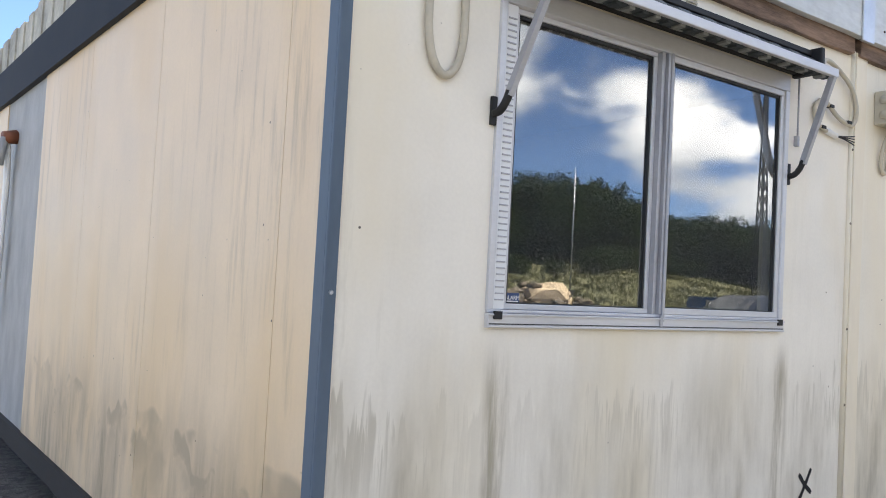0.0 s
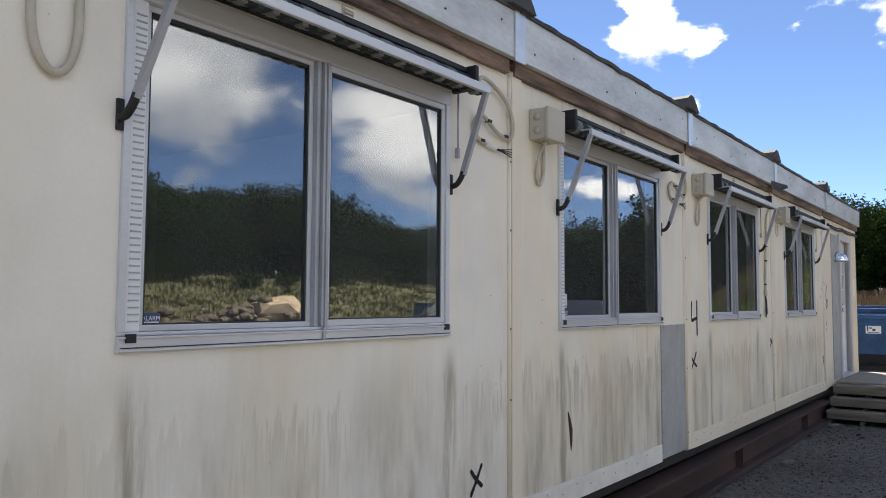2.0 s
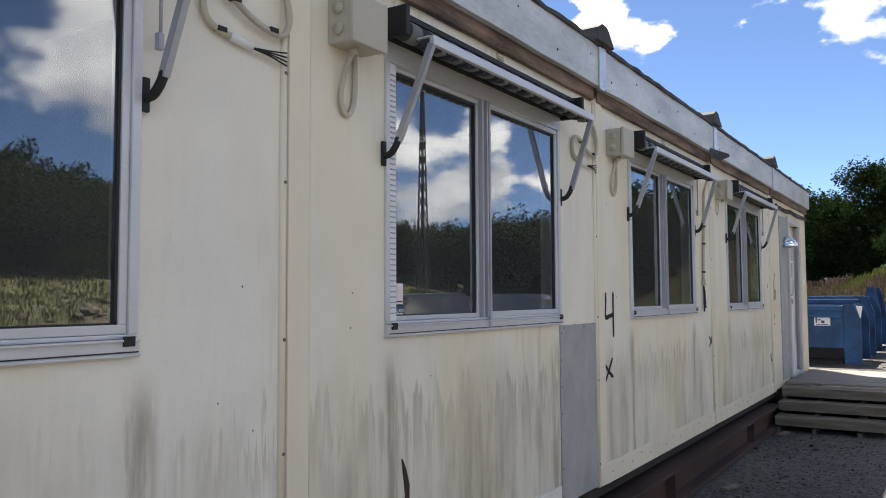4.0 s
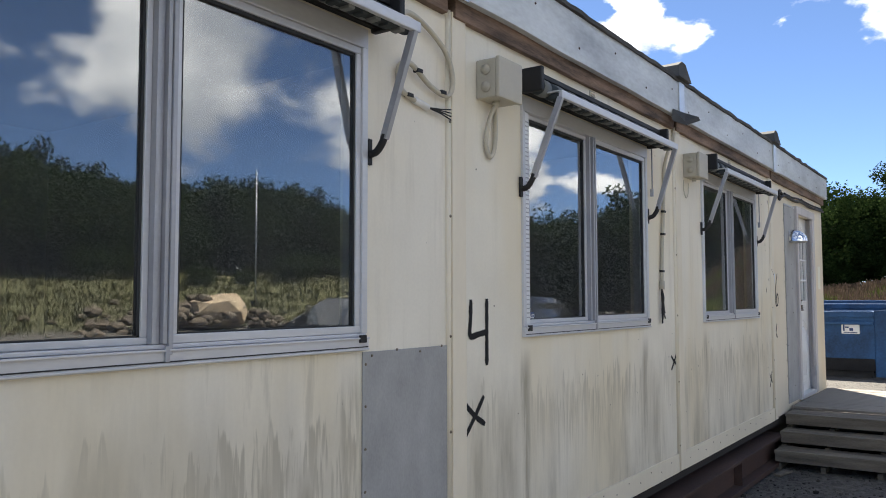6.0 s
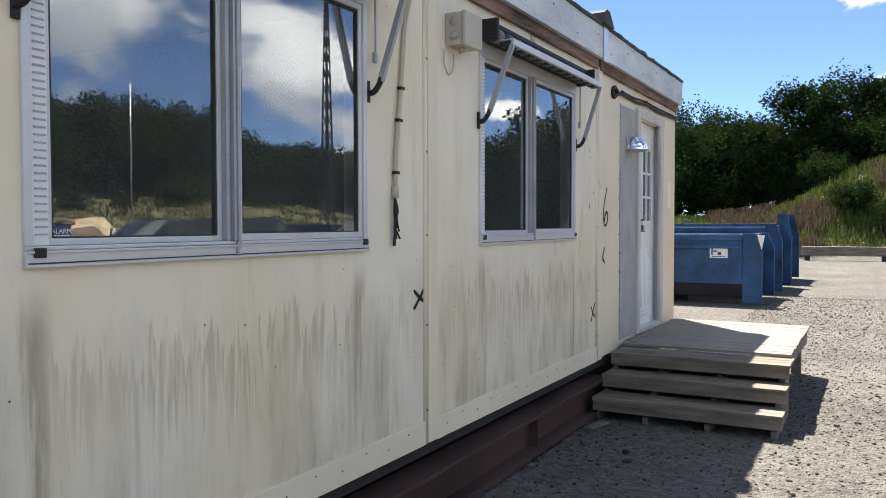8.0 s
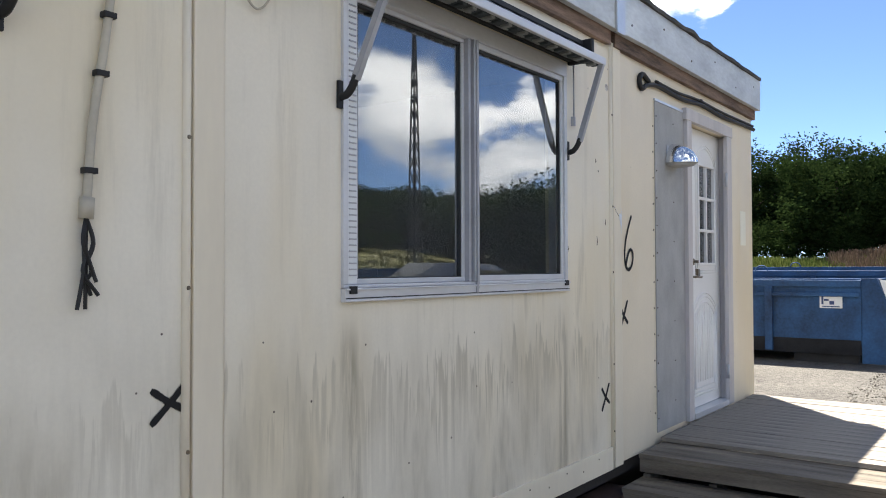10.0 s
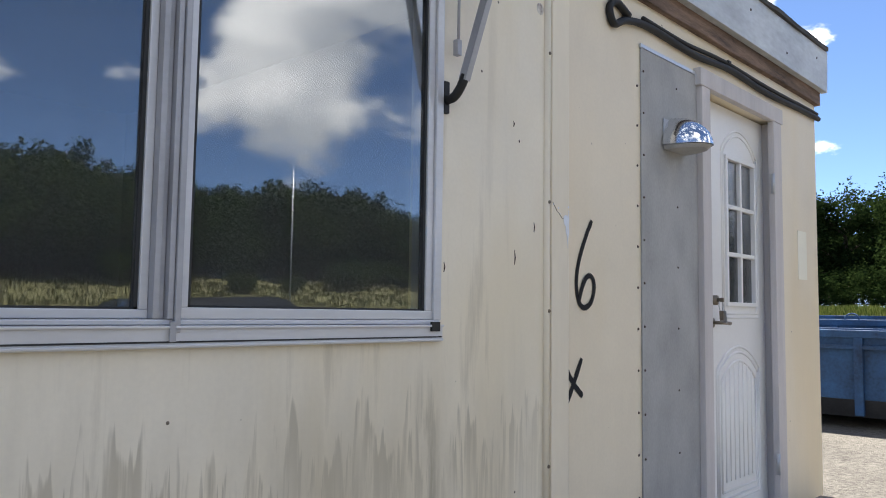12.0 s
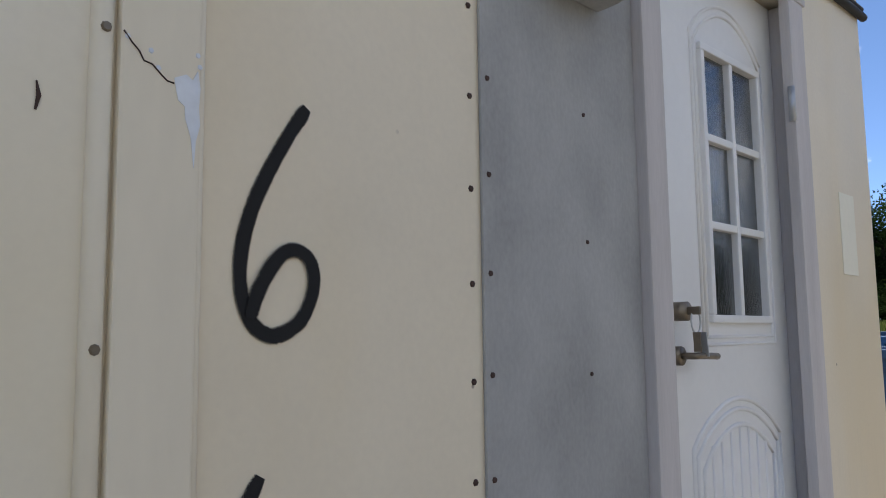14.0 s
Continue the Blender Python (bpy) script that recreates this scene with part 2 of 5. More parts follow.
def glass(name, ior, rough, tint=(1, 1, 1)):
    m = bpy.data.materials.new(name)
    m.use_nodes = True
    p = m.node_tree.nodes["Principled BSDF"]
    p.inputs["Base Color"].default_value = (*tint, 1)
    p.inputs["Transmission Weight"].default_value, p.inputs["IOR"].default_value, p.inputs["Roughness"].default_value = 1.0, ior, rough
    return m, p


M_GLASS, _ = glass("double_glazing", 2.45, 0.0, (0.75, 0.8, 0.82))
M_RIPPLE, _p = glass("rippled_door_glass", 2.4, 0.02, (0.05, 0.075, 0.09))


def ripple(m, p):
    N, L = m.node_tree.nodes.new, m.node_tree.links.new
    co, mp, n, b = N("ShaderNodeTexCoord"), N("ShaderNodeMapping"), N("ShaderNodeTexNoise"), N("ShaderNodeBump")
    mp.inputs["Scale"].default_value = (60, 1, 9)
    L(co.outputs["Object"], mp.inputs[0]); L(mp.outputs[0], n.inputs[0]); L(n.outputs["Fac"], b.inputs["Height"])
    b.inputs["Strength"].default_value, b.inputs["Distance"].default_value = 0.25, 0.006
    L(b.outputs[0], p.inputs["Normal"])


ripple(M_RIPPLE, _p)


def dusty(m, amount):
    """A thin film of dust over the panes."""
    nt = m.node_tree
    N, L = nt.nodes.new, nt.links.new
    d, mix, n = N("ShaderNodeBsdfDiffuse"), N("ShaderNodeMixShader"), N("ShaderNodeTexNoise")
    n.inputs["Scale"].default_value, n.inputs["Detail"].default_value = 2.5, 4
    co, mr = N("ShaderNodeTexCoord"), N("ShaderNodeMapRange")
    L(co.outputs["Object"], n.inputs["Vector"]); L(n.outputs["Fac"], mr.inputs[0])
    mr.inputs["To Min"].default_value, mr.inputs["To Max"].default_value = amount * 0.4, amount * 1.6
    d.inputs[0].default_value = (0.5, 0.52, 0.53, 1)
    L(mr.outputs[0], mix.inputs[0]); L(nt.nodes["Principled BSDF"].outputs[0], mix.inputs[1]); L(d.outputs[0], mix.inputs[2])
    L(mix.outputs[0], nt.nodes["Material Output"].inputs[0])


dusty(M_GLASS, 0.05)


def leaf_material(name, a, b):
    m = bpy.data.materials.new(name)
    m.use_nodes = True
    nt = m.node_tree
    N, L = nt.nodes.new, nt.links.new
    p = nt.nodes["Principled BSDF"]
    g, r = N("ShaderNodeNewGeometry"), N("ShaderNodeValToRGB")
    r.color_ramp.elements[0].color, r.color_ramp.elements[1].color = (*a, 1), (*b, 1)
    L(g.outputs["Random Per Island"], r.inputs[0]); L(r.outputs[0], p.inputs["Base Color"])
    p.inputs["Roughness"].default_value, p.inputs["Specular IOR Level"].default_value = 0.9, 0.0
    tr, ad = N("ShaderNodeBsdfTranslucent"), N("ShaderNodeMixShader")
    ad.inputs[0].default_value = 0.22
    L(r.outputs[0], tr.inputs[0]); L(p.outputs[0], ad.inputs[1]); L(tr.outputs[0], ad.inputs[2])
    L(ad.outputs[0], nt.nodes["Material Output"].inputs[0])
    return m


M_LEAF = leaf_material("oak_leaves", (0.011, 0.022, 0.008), (0.027, 0.044, 0.015))
M_LEAF2 = leaf_material("lime_leaves", (0.013, 0.026, 0.008), (0.031, 0.05, 0.016))
M_GRASS = leaf_material("meadow_grass", (0.05, 0.085, 0.02), (0.16, 0.18, 0.055))
M_MEADOW = leaf_material("dull_meadow_grass", (0.024, 0.032, 0.012), (0.058, 0.058, 0.025))
M_HEATH = leaf_material("reddish_seed_heads", (0.08, 0.062, 0.045), (0.16, 0.115, 0.085))


def ground_material():
    m = bpy.data.materials.new("gravel_and_turf")
    m.use_nodes = True
    nt = m.node_tree
    N, L = nt.nodes.new, nt.links.new
    p = nt.nodes["Principled BSDF"]
    p.inputs["Roughness"].default_value = 0.92
    co = N("ShaderNodeTexCoord")
    v = N("ShaderNodeTexVoronoi"); v.inputs["Scale"].default_value = 26
    v2 = N("ShaderNodeTexVoronoi"); v2.inputs["Scale"].default_value = 75
    n = N("ShaderNodeTexNoise"); n.inputs["Scale"].default_value, n.inputs["Detail"].default_value = 0.6, 6
    for k in (v, v2, n):
        L(co.outputs["Object"], k.inputs["Vector"])
    sepc = N("ShaderNodeSeparateColor"); L(v.outputs["Color"], sepc.inputs[0])
    r = N("ShaderNodeValToRGB")
    r.color_ramp.elements[0].color, r.color_ramp.elements[1].color = (0.045, 0.042, 0.038, 1), (0.18, 0.169, 0.152, 1)
    mx = N("ShaderNodeMath"); mx.operation = "MULTIPLY_ADD"; mx.inputs[1].default_value = 0.55
    L(sepc.outputs[0], mx.inputs[0]); L(n.outputs["Fac"], mx.inputs[2])
    sh = N("ShaderNodeMath"); sh.operation = "SUBTRACT"; sh.inputs[1].default_value = 0.28
    L(mx.outputs[0], sh.inputs[0]); L(sh.outputs[0], r.inputs[0])
    turf = N("ShaderNodeValToRGB")
    turf.color_ramp.elements[0].color, turf.color_ramp.elements[1].color = (0.05, 0.06, 0.02, 1), (0.14, 0.13, 0.055, 1)
    L(n.outputs["Fac"], turf.inputs[0])
    sep = N("ShaderNodeSeparateXYZ"); L(co.outputs["Object"], sep.inputs[0])
    ed = N("ShaderNodeMapRange"); ed.inputs["From Min"].default_value, ed.inputs["From Max"].default_value = 0.12, 0.35
    L(sep.outputs[2], ed.inputs[0])
    mix = N("ShaderNodeMix"); mix.data_type = "RGBA"
    L(ed.outputs[0], mix.inputs["Factor"]); L(r.outputs[0], mix.inputs["A"]); L(turf.outputs[0], mix.inputs["B"])
    L(mix.outputs["Result"], p.inputs["Base Color"])
    b = N("ShaderNodeBump"); b.inputs["Strength"].default_value, b.inputs["Distance"].default_value = 0.9, 0.02
    s = N("ShaderNodeMath"); s.operation = "ADD"
    L(v.outputs["Distance"], s.inputs[0]); L(v2.outputs["Distance"], s.inputs[1]); L(s.outputs[0], b.inputs["Height"])
    L(b.outputs[0], p.inputs["Normal"])
    return m


M_GROUND = ground_material()

# ---- mesh helpers ----


def box(bm, x0, x1, y0, y1, z0, z1, bev=0.0):
    vs = [bm.verts.new(c) for c in ((x0, y0, z0), (x1, y0, z0), (x1, y1, z0), (x0, y1, z0), (x0, y0, z1), (x1, y0, z1), (x1, y1, z1), (x0, y1, z1))]
    fs = [bm.faces.new([vs[i] for i in q]) for q in ((3, 2, 1, 0), (4, 5, 6, 7), (0, 1, 5, 4), (1, 2, 6, 5), (2, 3, 7, 6), (3, 0, 4, 7))]
    if bev:
        edges = list({e for f in fs for e in f.edges})
        bmesh.ops.bevel(bm, geom=edges, offset=bev, segments=2, affect="EDGES", profile=0.6)
    return bm


def cuboid(x0, x1, y0, y1, z0, z1, bev=0.0):
    return box(bmesh.new(), x0, x1, y0, y1, z0, z1, bev)


def finish(name, bm, mat, smooth=False):
    bmesh.ops.recalc_face_normals(bm, faces=bm.faces)
    me = bpy.data.meshes.new(name)
    if smooth:
        for f in bm.faces:
            f.smooth = True
    bm.to_mesh(me)
    bm.free()
    me.materials.append(mat)
    return me


def tube(points, radius, sides=8, closed=False, flat=None):
    """A round bar swept along points; flat: half width and half depth of a rectangular bar."""
    bm = bmesh.new()
    pts = [Vector(p) for p in points]
    rings = []
    up = None
    for i, p in enumerate(pts):
        d = (pts[min(i + 1, len(pts) - 1)] - pts[max(i - 1, 0)]).normalized()
        if up is None:
            up = Vector((0, 0, 1)) if abs(d.z) < 0.9 else Vector((1, 0, 0))
        a = d.cross(up).normalized()
        b = a.cross(d).normalized()
        up = b
        r = radius[i] if isinstance(radius, (list, tuple)) else radius
        if flat:
            ring = [bm.verts.new(p + a * sx * flat[0] + b * sy * flat[1]) for sx, sy in ((1, 1), (-1, 1), (-1, -1), (1, -1))]
        else:
            ring = [bm.verts.new(p + a * math.cos(k * 2 * math.pi / sides) * r + b * math.sin(k * 2 * math.pi / sides) * r) for k in range(sides)]
        rings.append(ring)
    n = len(rings[0])
    for A, B in zip(rings, rings[1:]):
        for k in range(n):
            bm.faces.new((A[k], A[(k + 1) % n], B[(k + 1) % n], B[k]))
    bm.faces.new(rings[0]); bm.faces.new(list(reversed(rings[-1])))
    return bm


def smooth_path(ctrl, steps=8):
    """Catmull-Rom through control points."""
    c = [Vector(p) for p in ctrl]
    c = [c[0] * 2 - c[1]] + c + [c[-1] * 2 - c[-2]]
    out = []
    for i in range(1, len(c) - 2):
        for s in range(steps):
            t = s / steps
            p0, p1, p2, p3 = c[i - 1:i + 3]
            out.append(0.5 * (2 * p1 + (p2 - p0) * t + (2 * p0 - 5 * p1 + 4 * p2 - p3) * t * t + (3 * p1 - p0 - 3 * p2 + p3) * t ** 3))
    return out + [c[-2]]


def disc(bm, x, y, z, r, depth, sides=10):
    """A short round stud that stands proud towards -y."""
    a = [bm.verts.new((x + r * math.cos(k * 2 * math.pi / sides), y, z + r * math.sin(k * 2 * math.pi / sides))) for k in range(sides)]
    b = [bm.verts.new((x + r * 0.75 * math.cos(k * 2 * math.pi / sides), y - depth, z + r * 0.75 * math.sin(k * 2 * math.pi / sides))) for k in range(sides)]
    for k in range(sides):
        bm.faces.new((a[k], a[(k + 1) % sides], b[(k + 1) % sides], b[k]))
    bm.faces.new(b)
    return bm


def thing(name, label, category, group="", at=(0, 0, 0), kind=""):
    e = new(name)
    e.location = at
    e.empty_display_size = 0.1
    return tagged(e, label, category, group, kind)


def structure(name, bm, mat, label="", smooth=False):
    return tagged(part(name, bm, mat, None, label, smooth), kind="structure")



def settle(ob, parent):
    """Parent ob, whose mesh is in world coordinates, to a thing or part."""
    ob.parent = parent
    top = parent
    while top.parent is not None:
        top = top.parent
    ob.matrix_parent_inverse = Matrix.Translation(-Vector(top.location)) if parent is top else Matrix.Identity(4)
    return ob


def part(name, bm, mat, parent=None, label="", smooth=False):
    ob = new(name, finish(name, bm, mat, smooth))
    if parent is not None:
        settle(ob, parent)
    return tagged(ob, label)


# ---- ground ----
def rise(x, y):
    """Height of the land: a flat yard, banks round it."""
    h = 0.0
    # bank beyond the containers, rising away from the building's line
    d = x - 44 + 0.15 * y
    if d > 0:
        h += min(1.0, d / 7) * (1.7 + 3.3 / (1 + math.exp(max(-30, min(30, (y - 0.6) / 1.4))))) / (1 + math.exp(max(-30, min(30, (-13 - y) / 1.5))))
    # heap of earth to the south-east
    d2 = -31 - y - 0.05 * x
    if d2 > 0:
        h = max(h, min(1.0, d2 / 24) * 4.4)
    # wide rise to the north
    d3 = y - 40
    if d3 > 0:
        h = max(h, min(1.0, d3 / 25) * 3.0)
    if h > 0:
        h += 0.25 * noise.noise((x * 0.18, y * 0.18, 0)) * min(1, h)
    return max(h, 0.0)


def axis_steps(lo, hi, far):
    near = list(np.arange(lo, hi + 0.01, 1.6))
    out, d = [], 2.0
    while d < far:
        out.append(d)
        d *= 1.35
    return [lo - d for d in reversed(out)] + near + [hi + d for d in out]


def build_ground():
    xs, ys = axis_steps(-30, 75, 1800), axis_steps(-65, 50, 1800)
    bm = bmesh.new()
    g = [[bm.verts.new((x, y, rise(x, y))) for y in ys] for x in xs]
    for i in range(len(xs) - 1):
        for j in range(len(ys) - 1):
            bm.faces.new((g[i][j], g[i + 1][j], g[i + 1][j + 1], g[i][j + 1]))
    structure("ground", bm, M_GROUND, "grey gravel yard with grassy banks around it", True)


build_ground()

# ---- the cabin's shell ----
SEAMS = (2.925, 5.74, 8.62, 11.515)
END_X, DEPTH = 14.44, 8.4
BASE_Z, TOP_Z = 0.45, 2.93
WIN = ((0.600, 2.357), (3.510, 5.205), (6.385, 8.080), (9.270, 10.966))
WZ0, WZ1 = 1.482, 2.69
DOOR = (12.80, 13.90, 0.52, 2.745)
EDGES = (0.0,) + SEAMS + (END_X,)
WT = 0.12
LEAN_X = -0.055  # the end wall is a little out of square

for i in range(5):
    x0, x1 = EDGES[i], EDGES[i + 1]
    bm = bmesh.new()
    if i < 4:
        a, b, c, d = WIN[i][0] + 0.01, WIN[i][1] - 0.01, WZ0 + 0.01, WZ1 - 0.01
    else:
        a, b, c, d = 12.80, 13.73, BASE_Z + 0.02, 2.66
    xs, zs = (x0 + 0.004, a, b, x1 - 0.004), (BASE_Z, c, d, TOP_Z)
    for p in range(3):
        for q in range(3):
            if (p, q) == (1, 1):
                continue
            box(bm, xs[p], xs[p + 1], 0, WT, zs[q], zs[q + 1])
    bmesh.ops.remove_doubles(bm, verts=bm.verts, dist=0.0005)
    w = structure(f"wall_front_{i + 1}", bm, M_WALL[i], "cream painted cabin wall panel streaked with grey dirt" if i < 4 else "cream painted wall panel beside the entrance door")

# end wall, slightly out of square, of three wide sheets and a grey one
def end_point(s, off=0.0):
    return Vector((LEAN_X * s + off, s, 0))


def slab(bm, s0, s1, z0, z1, o0, o1):
    a, b = end_point(s0), end_point(s1)
    vs = []
    for z in (z0, z1):
        for p, o in ((a, o0), (b, o0), (b, o1), (a, o1)):
            vs.append(bm.verts.new((p.x + o, p.y, z)))
    for q in ((3, 2, 1, 0), (4, 5, 6, 7), (0, 1, 5, 4), (1, 2, 6, 5), (2, 3, 7, 6), (3, 0, 4, 7)):
        bm.faces.new([vs[k] for k in q])
    return bm


wall_west = tagged(thing("wall_west", "warm cream end wall of vertical sheets", "wall"), kind="structure")
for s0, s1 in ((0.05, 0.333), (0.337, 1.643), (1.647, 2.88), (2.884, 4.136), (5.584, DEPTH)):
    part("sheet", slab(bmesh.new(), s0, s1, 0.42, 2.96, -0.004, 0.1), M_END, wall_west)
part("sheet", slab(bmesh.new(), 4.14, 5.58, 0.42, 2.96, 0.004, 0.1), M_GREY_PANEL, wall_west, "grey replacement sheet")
structure("wall_back", cuboid(-0.4, END_X, DEPTH, DEPTH + 0.12, BASE_Z, 3.0), M_WALL[4])
structure("wall_east", cuboid(END_X - 0.12, END_X - 0.002, WT, DEPTH, BASE_Z, 2.95), M_WALL[4], "cream end wall beside the yard")
structure("floor", cuboid(0.12, END_X - 0.12, WT, DEPTH, BASE_Z - 0.1, BASE_Z + 0.03), M_ROOM)
structure("ceiling", cuboid(0.12, END_X - 0.12, WT, DEPTH, 2.78, 2.84), M_ROOM)
structure("wall_inner", cuboid(0.12, END_X - 0.13, 3.2, 3.3, BASE_Z + 0.03, 2.78), M_ROOM)
for s in SEAMS:
    structure("wall_partition", cuboid(s - 0.04, s + 0.04, WT + 0.003, 3.197, BASE_Z + 0.03, 2.78), M_ROOM)
structure("roof_infill", slab(bmesh.new(), 0.1, DEPTH, 2.965, 3.0, 0.05, 0.6), M_FELT, "felt strip at the roof edge")
roof = structure("roof", cuboid(0.06, END_X + 0.0, -0.03, DEPTH + 0.15, 3.0, 3.22), M_FELT, "flat felt-covered cabin roof")

# corner post, and the end wall's roof edge
post = bmesh.new()
box(post, -0.016, 0.024, -0.014, 0.0, 0.44, 2.95, 0.003)
slab(post, 0.0, 0.055, 0.44, 2.95, -0.016, -0.004)
structure("corner_post", post, M_BLUE_POST, "slate blue steel corner angle of the cabin")
part("bolt", disc(bmesh.new(), 0.006, -0.014, 1.58, 0.008, 0.005), M_STEEL_LIGHT, bpy.data.objects["corner_post"])
structure("trim_west", slab(bmesh.new(), -0.06, DEPTH, 2.95, 3.27, -0.04, 0.05), M_NAVY, "dark navy roof edge board")
par = bmesh.new()
for k in range(46):
    s = 0.6 + k * 0.17
    slab(par, s, s + 0.166, 3.27, 3.54 + random.uniform(-0.02, 0.035), -0.03 + 0.012 * (k % 2), 0.05)
structure("parapet_west", par, material("worn_corrugated_sheet", (0.45, 0.44, 0.38), 0.8, 0, 0.3, 5, 30, 0.3), "worn corrugated parapet sheet")

# joint strips between the modules
strips = []
for k, s in enumerate(SEAMS):
    j = tagged(thing("joint_cover", "cream batten covering the joint between cabin modules", "batten", "joint battens", (s, 0, 0.44)), kind="structure")
    part("batten", cuboid(s + 0.022, s + 0.128, -0.016, 0.0, 0.44, 2.93, 0.004), M_STRIP, j)
    part("edge_bead", tube([(s + 0.004, -0.002, 0.44), (s + 0.004, -0.002, 2.93)], 0.0145, 10), M_STRIP, j, "", True)
    part("edge_bead", tube([(s + 0.131, -0.004, 0.44), (s + 0.131, -0.004, 2.93)], 0.008, 8), M_STRIP, j, "", True)
    bm = bmesh.new()
    for z in np.arange(0.62, 2.9, 0.46):
        disc(bm, s + 0.004, -0.016, z + 0.04 * math.sin(7 * z + k), 0.007, 0.004, 8)
    part("screw", bm, M_BRASS, j)
for i in range(4):
    x0 = EDGES[i] + (0.13 if i else 0.03)
    b = structure("baseboard", cuboid(x0, EDGES[i + 1] - 0.004 - (0.56 if i == 1 else 0), -0.012, 0.0, 0.435, 0.565, 0.003), M_WHITE_STRIP if i == 1 else M_STRIP, "cream painted bottom strip with screws")
    bm = bmesh.new()
    for n in range(14):
        disc(bm, x0 + 0.1 + n * 0.19 if n * 0.19 + 0.2 < EDGES[i + 1] - x0 - (0.6 if i == 1 else 0) else x0 + 0.05, -0.012, 0.5 + 0.03 * (n % 2), 0.005, 0.003, 6)
    part("screw", bm, M_BRASS, b)

# boards and sheet fascia along the roof edge, module by module
fascia_x = (0.0,) + SEAMS + (END_X + 0.02,)
for i in range(5):
    a, b = fascia_x[i] + 0.03, fascia_x[i + 1] - 0.03
    bd = cuboid(a, b + (0.03 if i == 4 else 0), -0.03, 0.02, 2.905, 3.0, 0.004)
    bmesh.ops.subdivide_edges(bd, edges=[e for e in bd.edges if e.calc_length() > 1], cuts=24)
    for v in bd.verts:
        v.co.z += 0.008 * noise.noise((v.co.x * 3, v.co.y * 20, i)) ; v.co.y += 0.005 * noise.noise((v.co.x * 4, v.co.z * 9, i + 5))
    structure("trim_board", bd, M_WOOD_OLD, "weathered brown board with peeling paint")
    f = bmesh.new()
    box(f, a - 0.025, b + 0.025 + (0.03 if i == 4 else 0), -0.07, -0.032, 2.985, 3.245, 0.003)
    bmesh.ops.subdivide_edges(f, edges=[e for e in f.edges if e.calc_length() > 1], cuts=20)
    for v in f.verts:
        v.co.y += 0.006 * noise.noise((v.co.x * 2.3, 0, v.co.z * 3 + i)); v.co.z += 0.004 * noise.noise((v.co.x * 2.0, 4, i))
    fo = structure("fascia", f, M_FASCIA, "dull white sheet metal roof fascia with rivets")
    bm = bmesh.new()
    for n in range(6):
        disc(bm, a + 0.15 + n * (b - a - 0.3) / 5, -0.07, 3.06 + 0.1 * (n % 2), 0.008, 0.004, 6)
    part("rivet", bm, M_RUST, fo)
    e = bmesh.new()
    box(e, a - 0.03, b + 0.03, -0.085, 0.3, 3.245, 3.27)
    bmesh.ops.subdivide_edges(e, edges=[q for q in e.edges if q.calc_length() > 1], cuts=40)
    for v in e.verts:
        v.co.z += 0.014 * noise.noise((v.co.x * 5, v.co.y, i)); v.co.y += 0.012 * noise.noise((v.co.x * 6, 3, i)) if v.co.y < 0 else 0
    structure("roof_felt_edge", e, M_FELT, "ragged dark roofing felt along the eaves")
for k, s in enumerate(SEAMS):
    structure("flashing", cuboid(s - 0.05, s + 0.06, -0.082, -0.072, 2.965, 3.25, 0.002), M_FLASH, "zinc flashing strip over the fascia joint")
    # humped felt cap over the roof joint
    bm = bmesh.new()
    prof = [(-0.19, 0.0), (-0.15, 0.09), (-0.05, 0.13), (0.06, 0.125), (0.13, 0.08), (0.17, 0.0)]
    for y0, y1, sc in ((-0.10, 1.4, 1.0),):
        A = [bm.verts.new((s + px * 0.75, y0 - 0.015 * (pz < 0.05), 3.26 + pz * sc)) for px, pz in prof]
        B = [bm.verts.new((s + px * 0.75, y1, 3.26 + pz * 0.8)) for px, pz in prof]
        for n in range(len(prof) - 1):
            bm.faces.new((A[n], A[n + 1], B[n + 1], B[n]))
        bm.faces.new(A); bm.faces.new(list(reversed(B)))
        bm.faces.new((A[0], B[0], B[-1], A[-1]))
    structure("roof_joint_cap", bm, M_FELT, "humped grey felt cap over the roof joint")
# a loose corner of felt that hangs over the third joint
bm = bmesh.new()
pts = [(8.44, -0.085, 2.99), (8.62, -0.12, 2.985), (8.66, -0.20, 2.955), (8.50, -0.15, 2.90), (8.40, -0.09, 2.92)]
lo = [bm.verts.new(p) for p in pts]
hi = [bm.verts.new((p[0], p[1] + 0.012, p[2] + 0.03)) for p in pts]
for n in range(5):
    bm.faces.new((lo[n], lo[(n + 1) % 5], hi[(n + 1) % 5], hi[n]))
bm.faces.new(lo); bm.faces.new(list(reversed(hi)))
tagged(part("felt_flap", bm, M_FELT), "loose flap of grey felt hanging at the eaves", "roof flap")

# underside: near-black slabs standing in for the recess's shade, and rusty steel beam
structure("recess_shade_slab", cuboid(-0.05, END_X - 0.1, 0.22, 0.3, 0.0, 0.44), M_DARK, "dark slab standing in for the shade in the recess under the cabin")
structure("gap_shade_slab", cuboid(0.0, END_X - 0.02, 0.03, 0.28, 0.36, 0.448), M_DARK, "dark slab standing in for the shade in the gap under the cabin wall")
beam = thing("steel_beam", "rust-brown steel beam carrying the cabin on gravel", "beam", at=(5.6, 0, 0))
for name, z0, z1, y0, y1 in (("top_flange", 0.262, 0.285, -0.06, 0.14), ("web", 0.06, 0.262, 0.02, 0.045), ("bottom_flange", 0.02, 0.06, -0.08, 0.14)):
    part(name, cuboid(-0.1, 11.75, y0, y1, z0, z1, 0.003), M_RUST, beam)
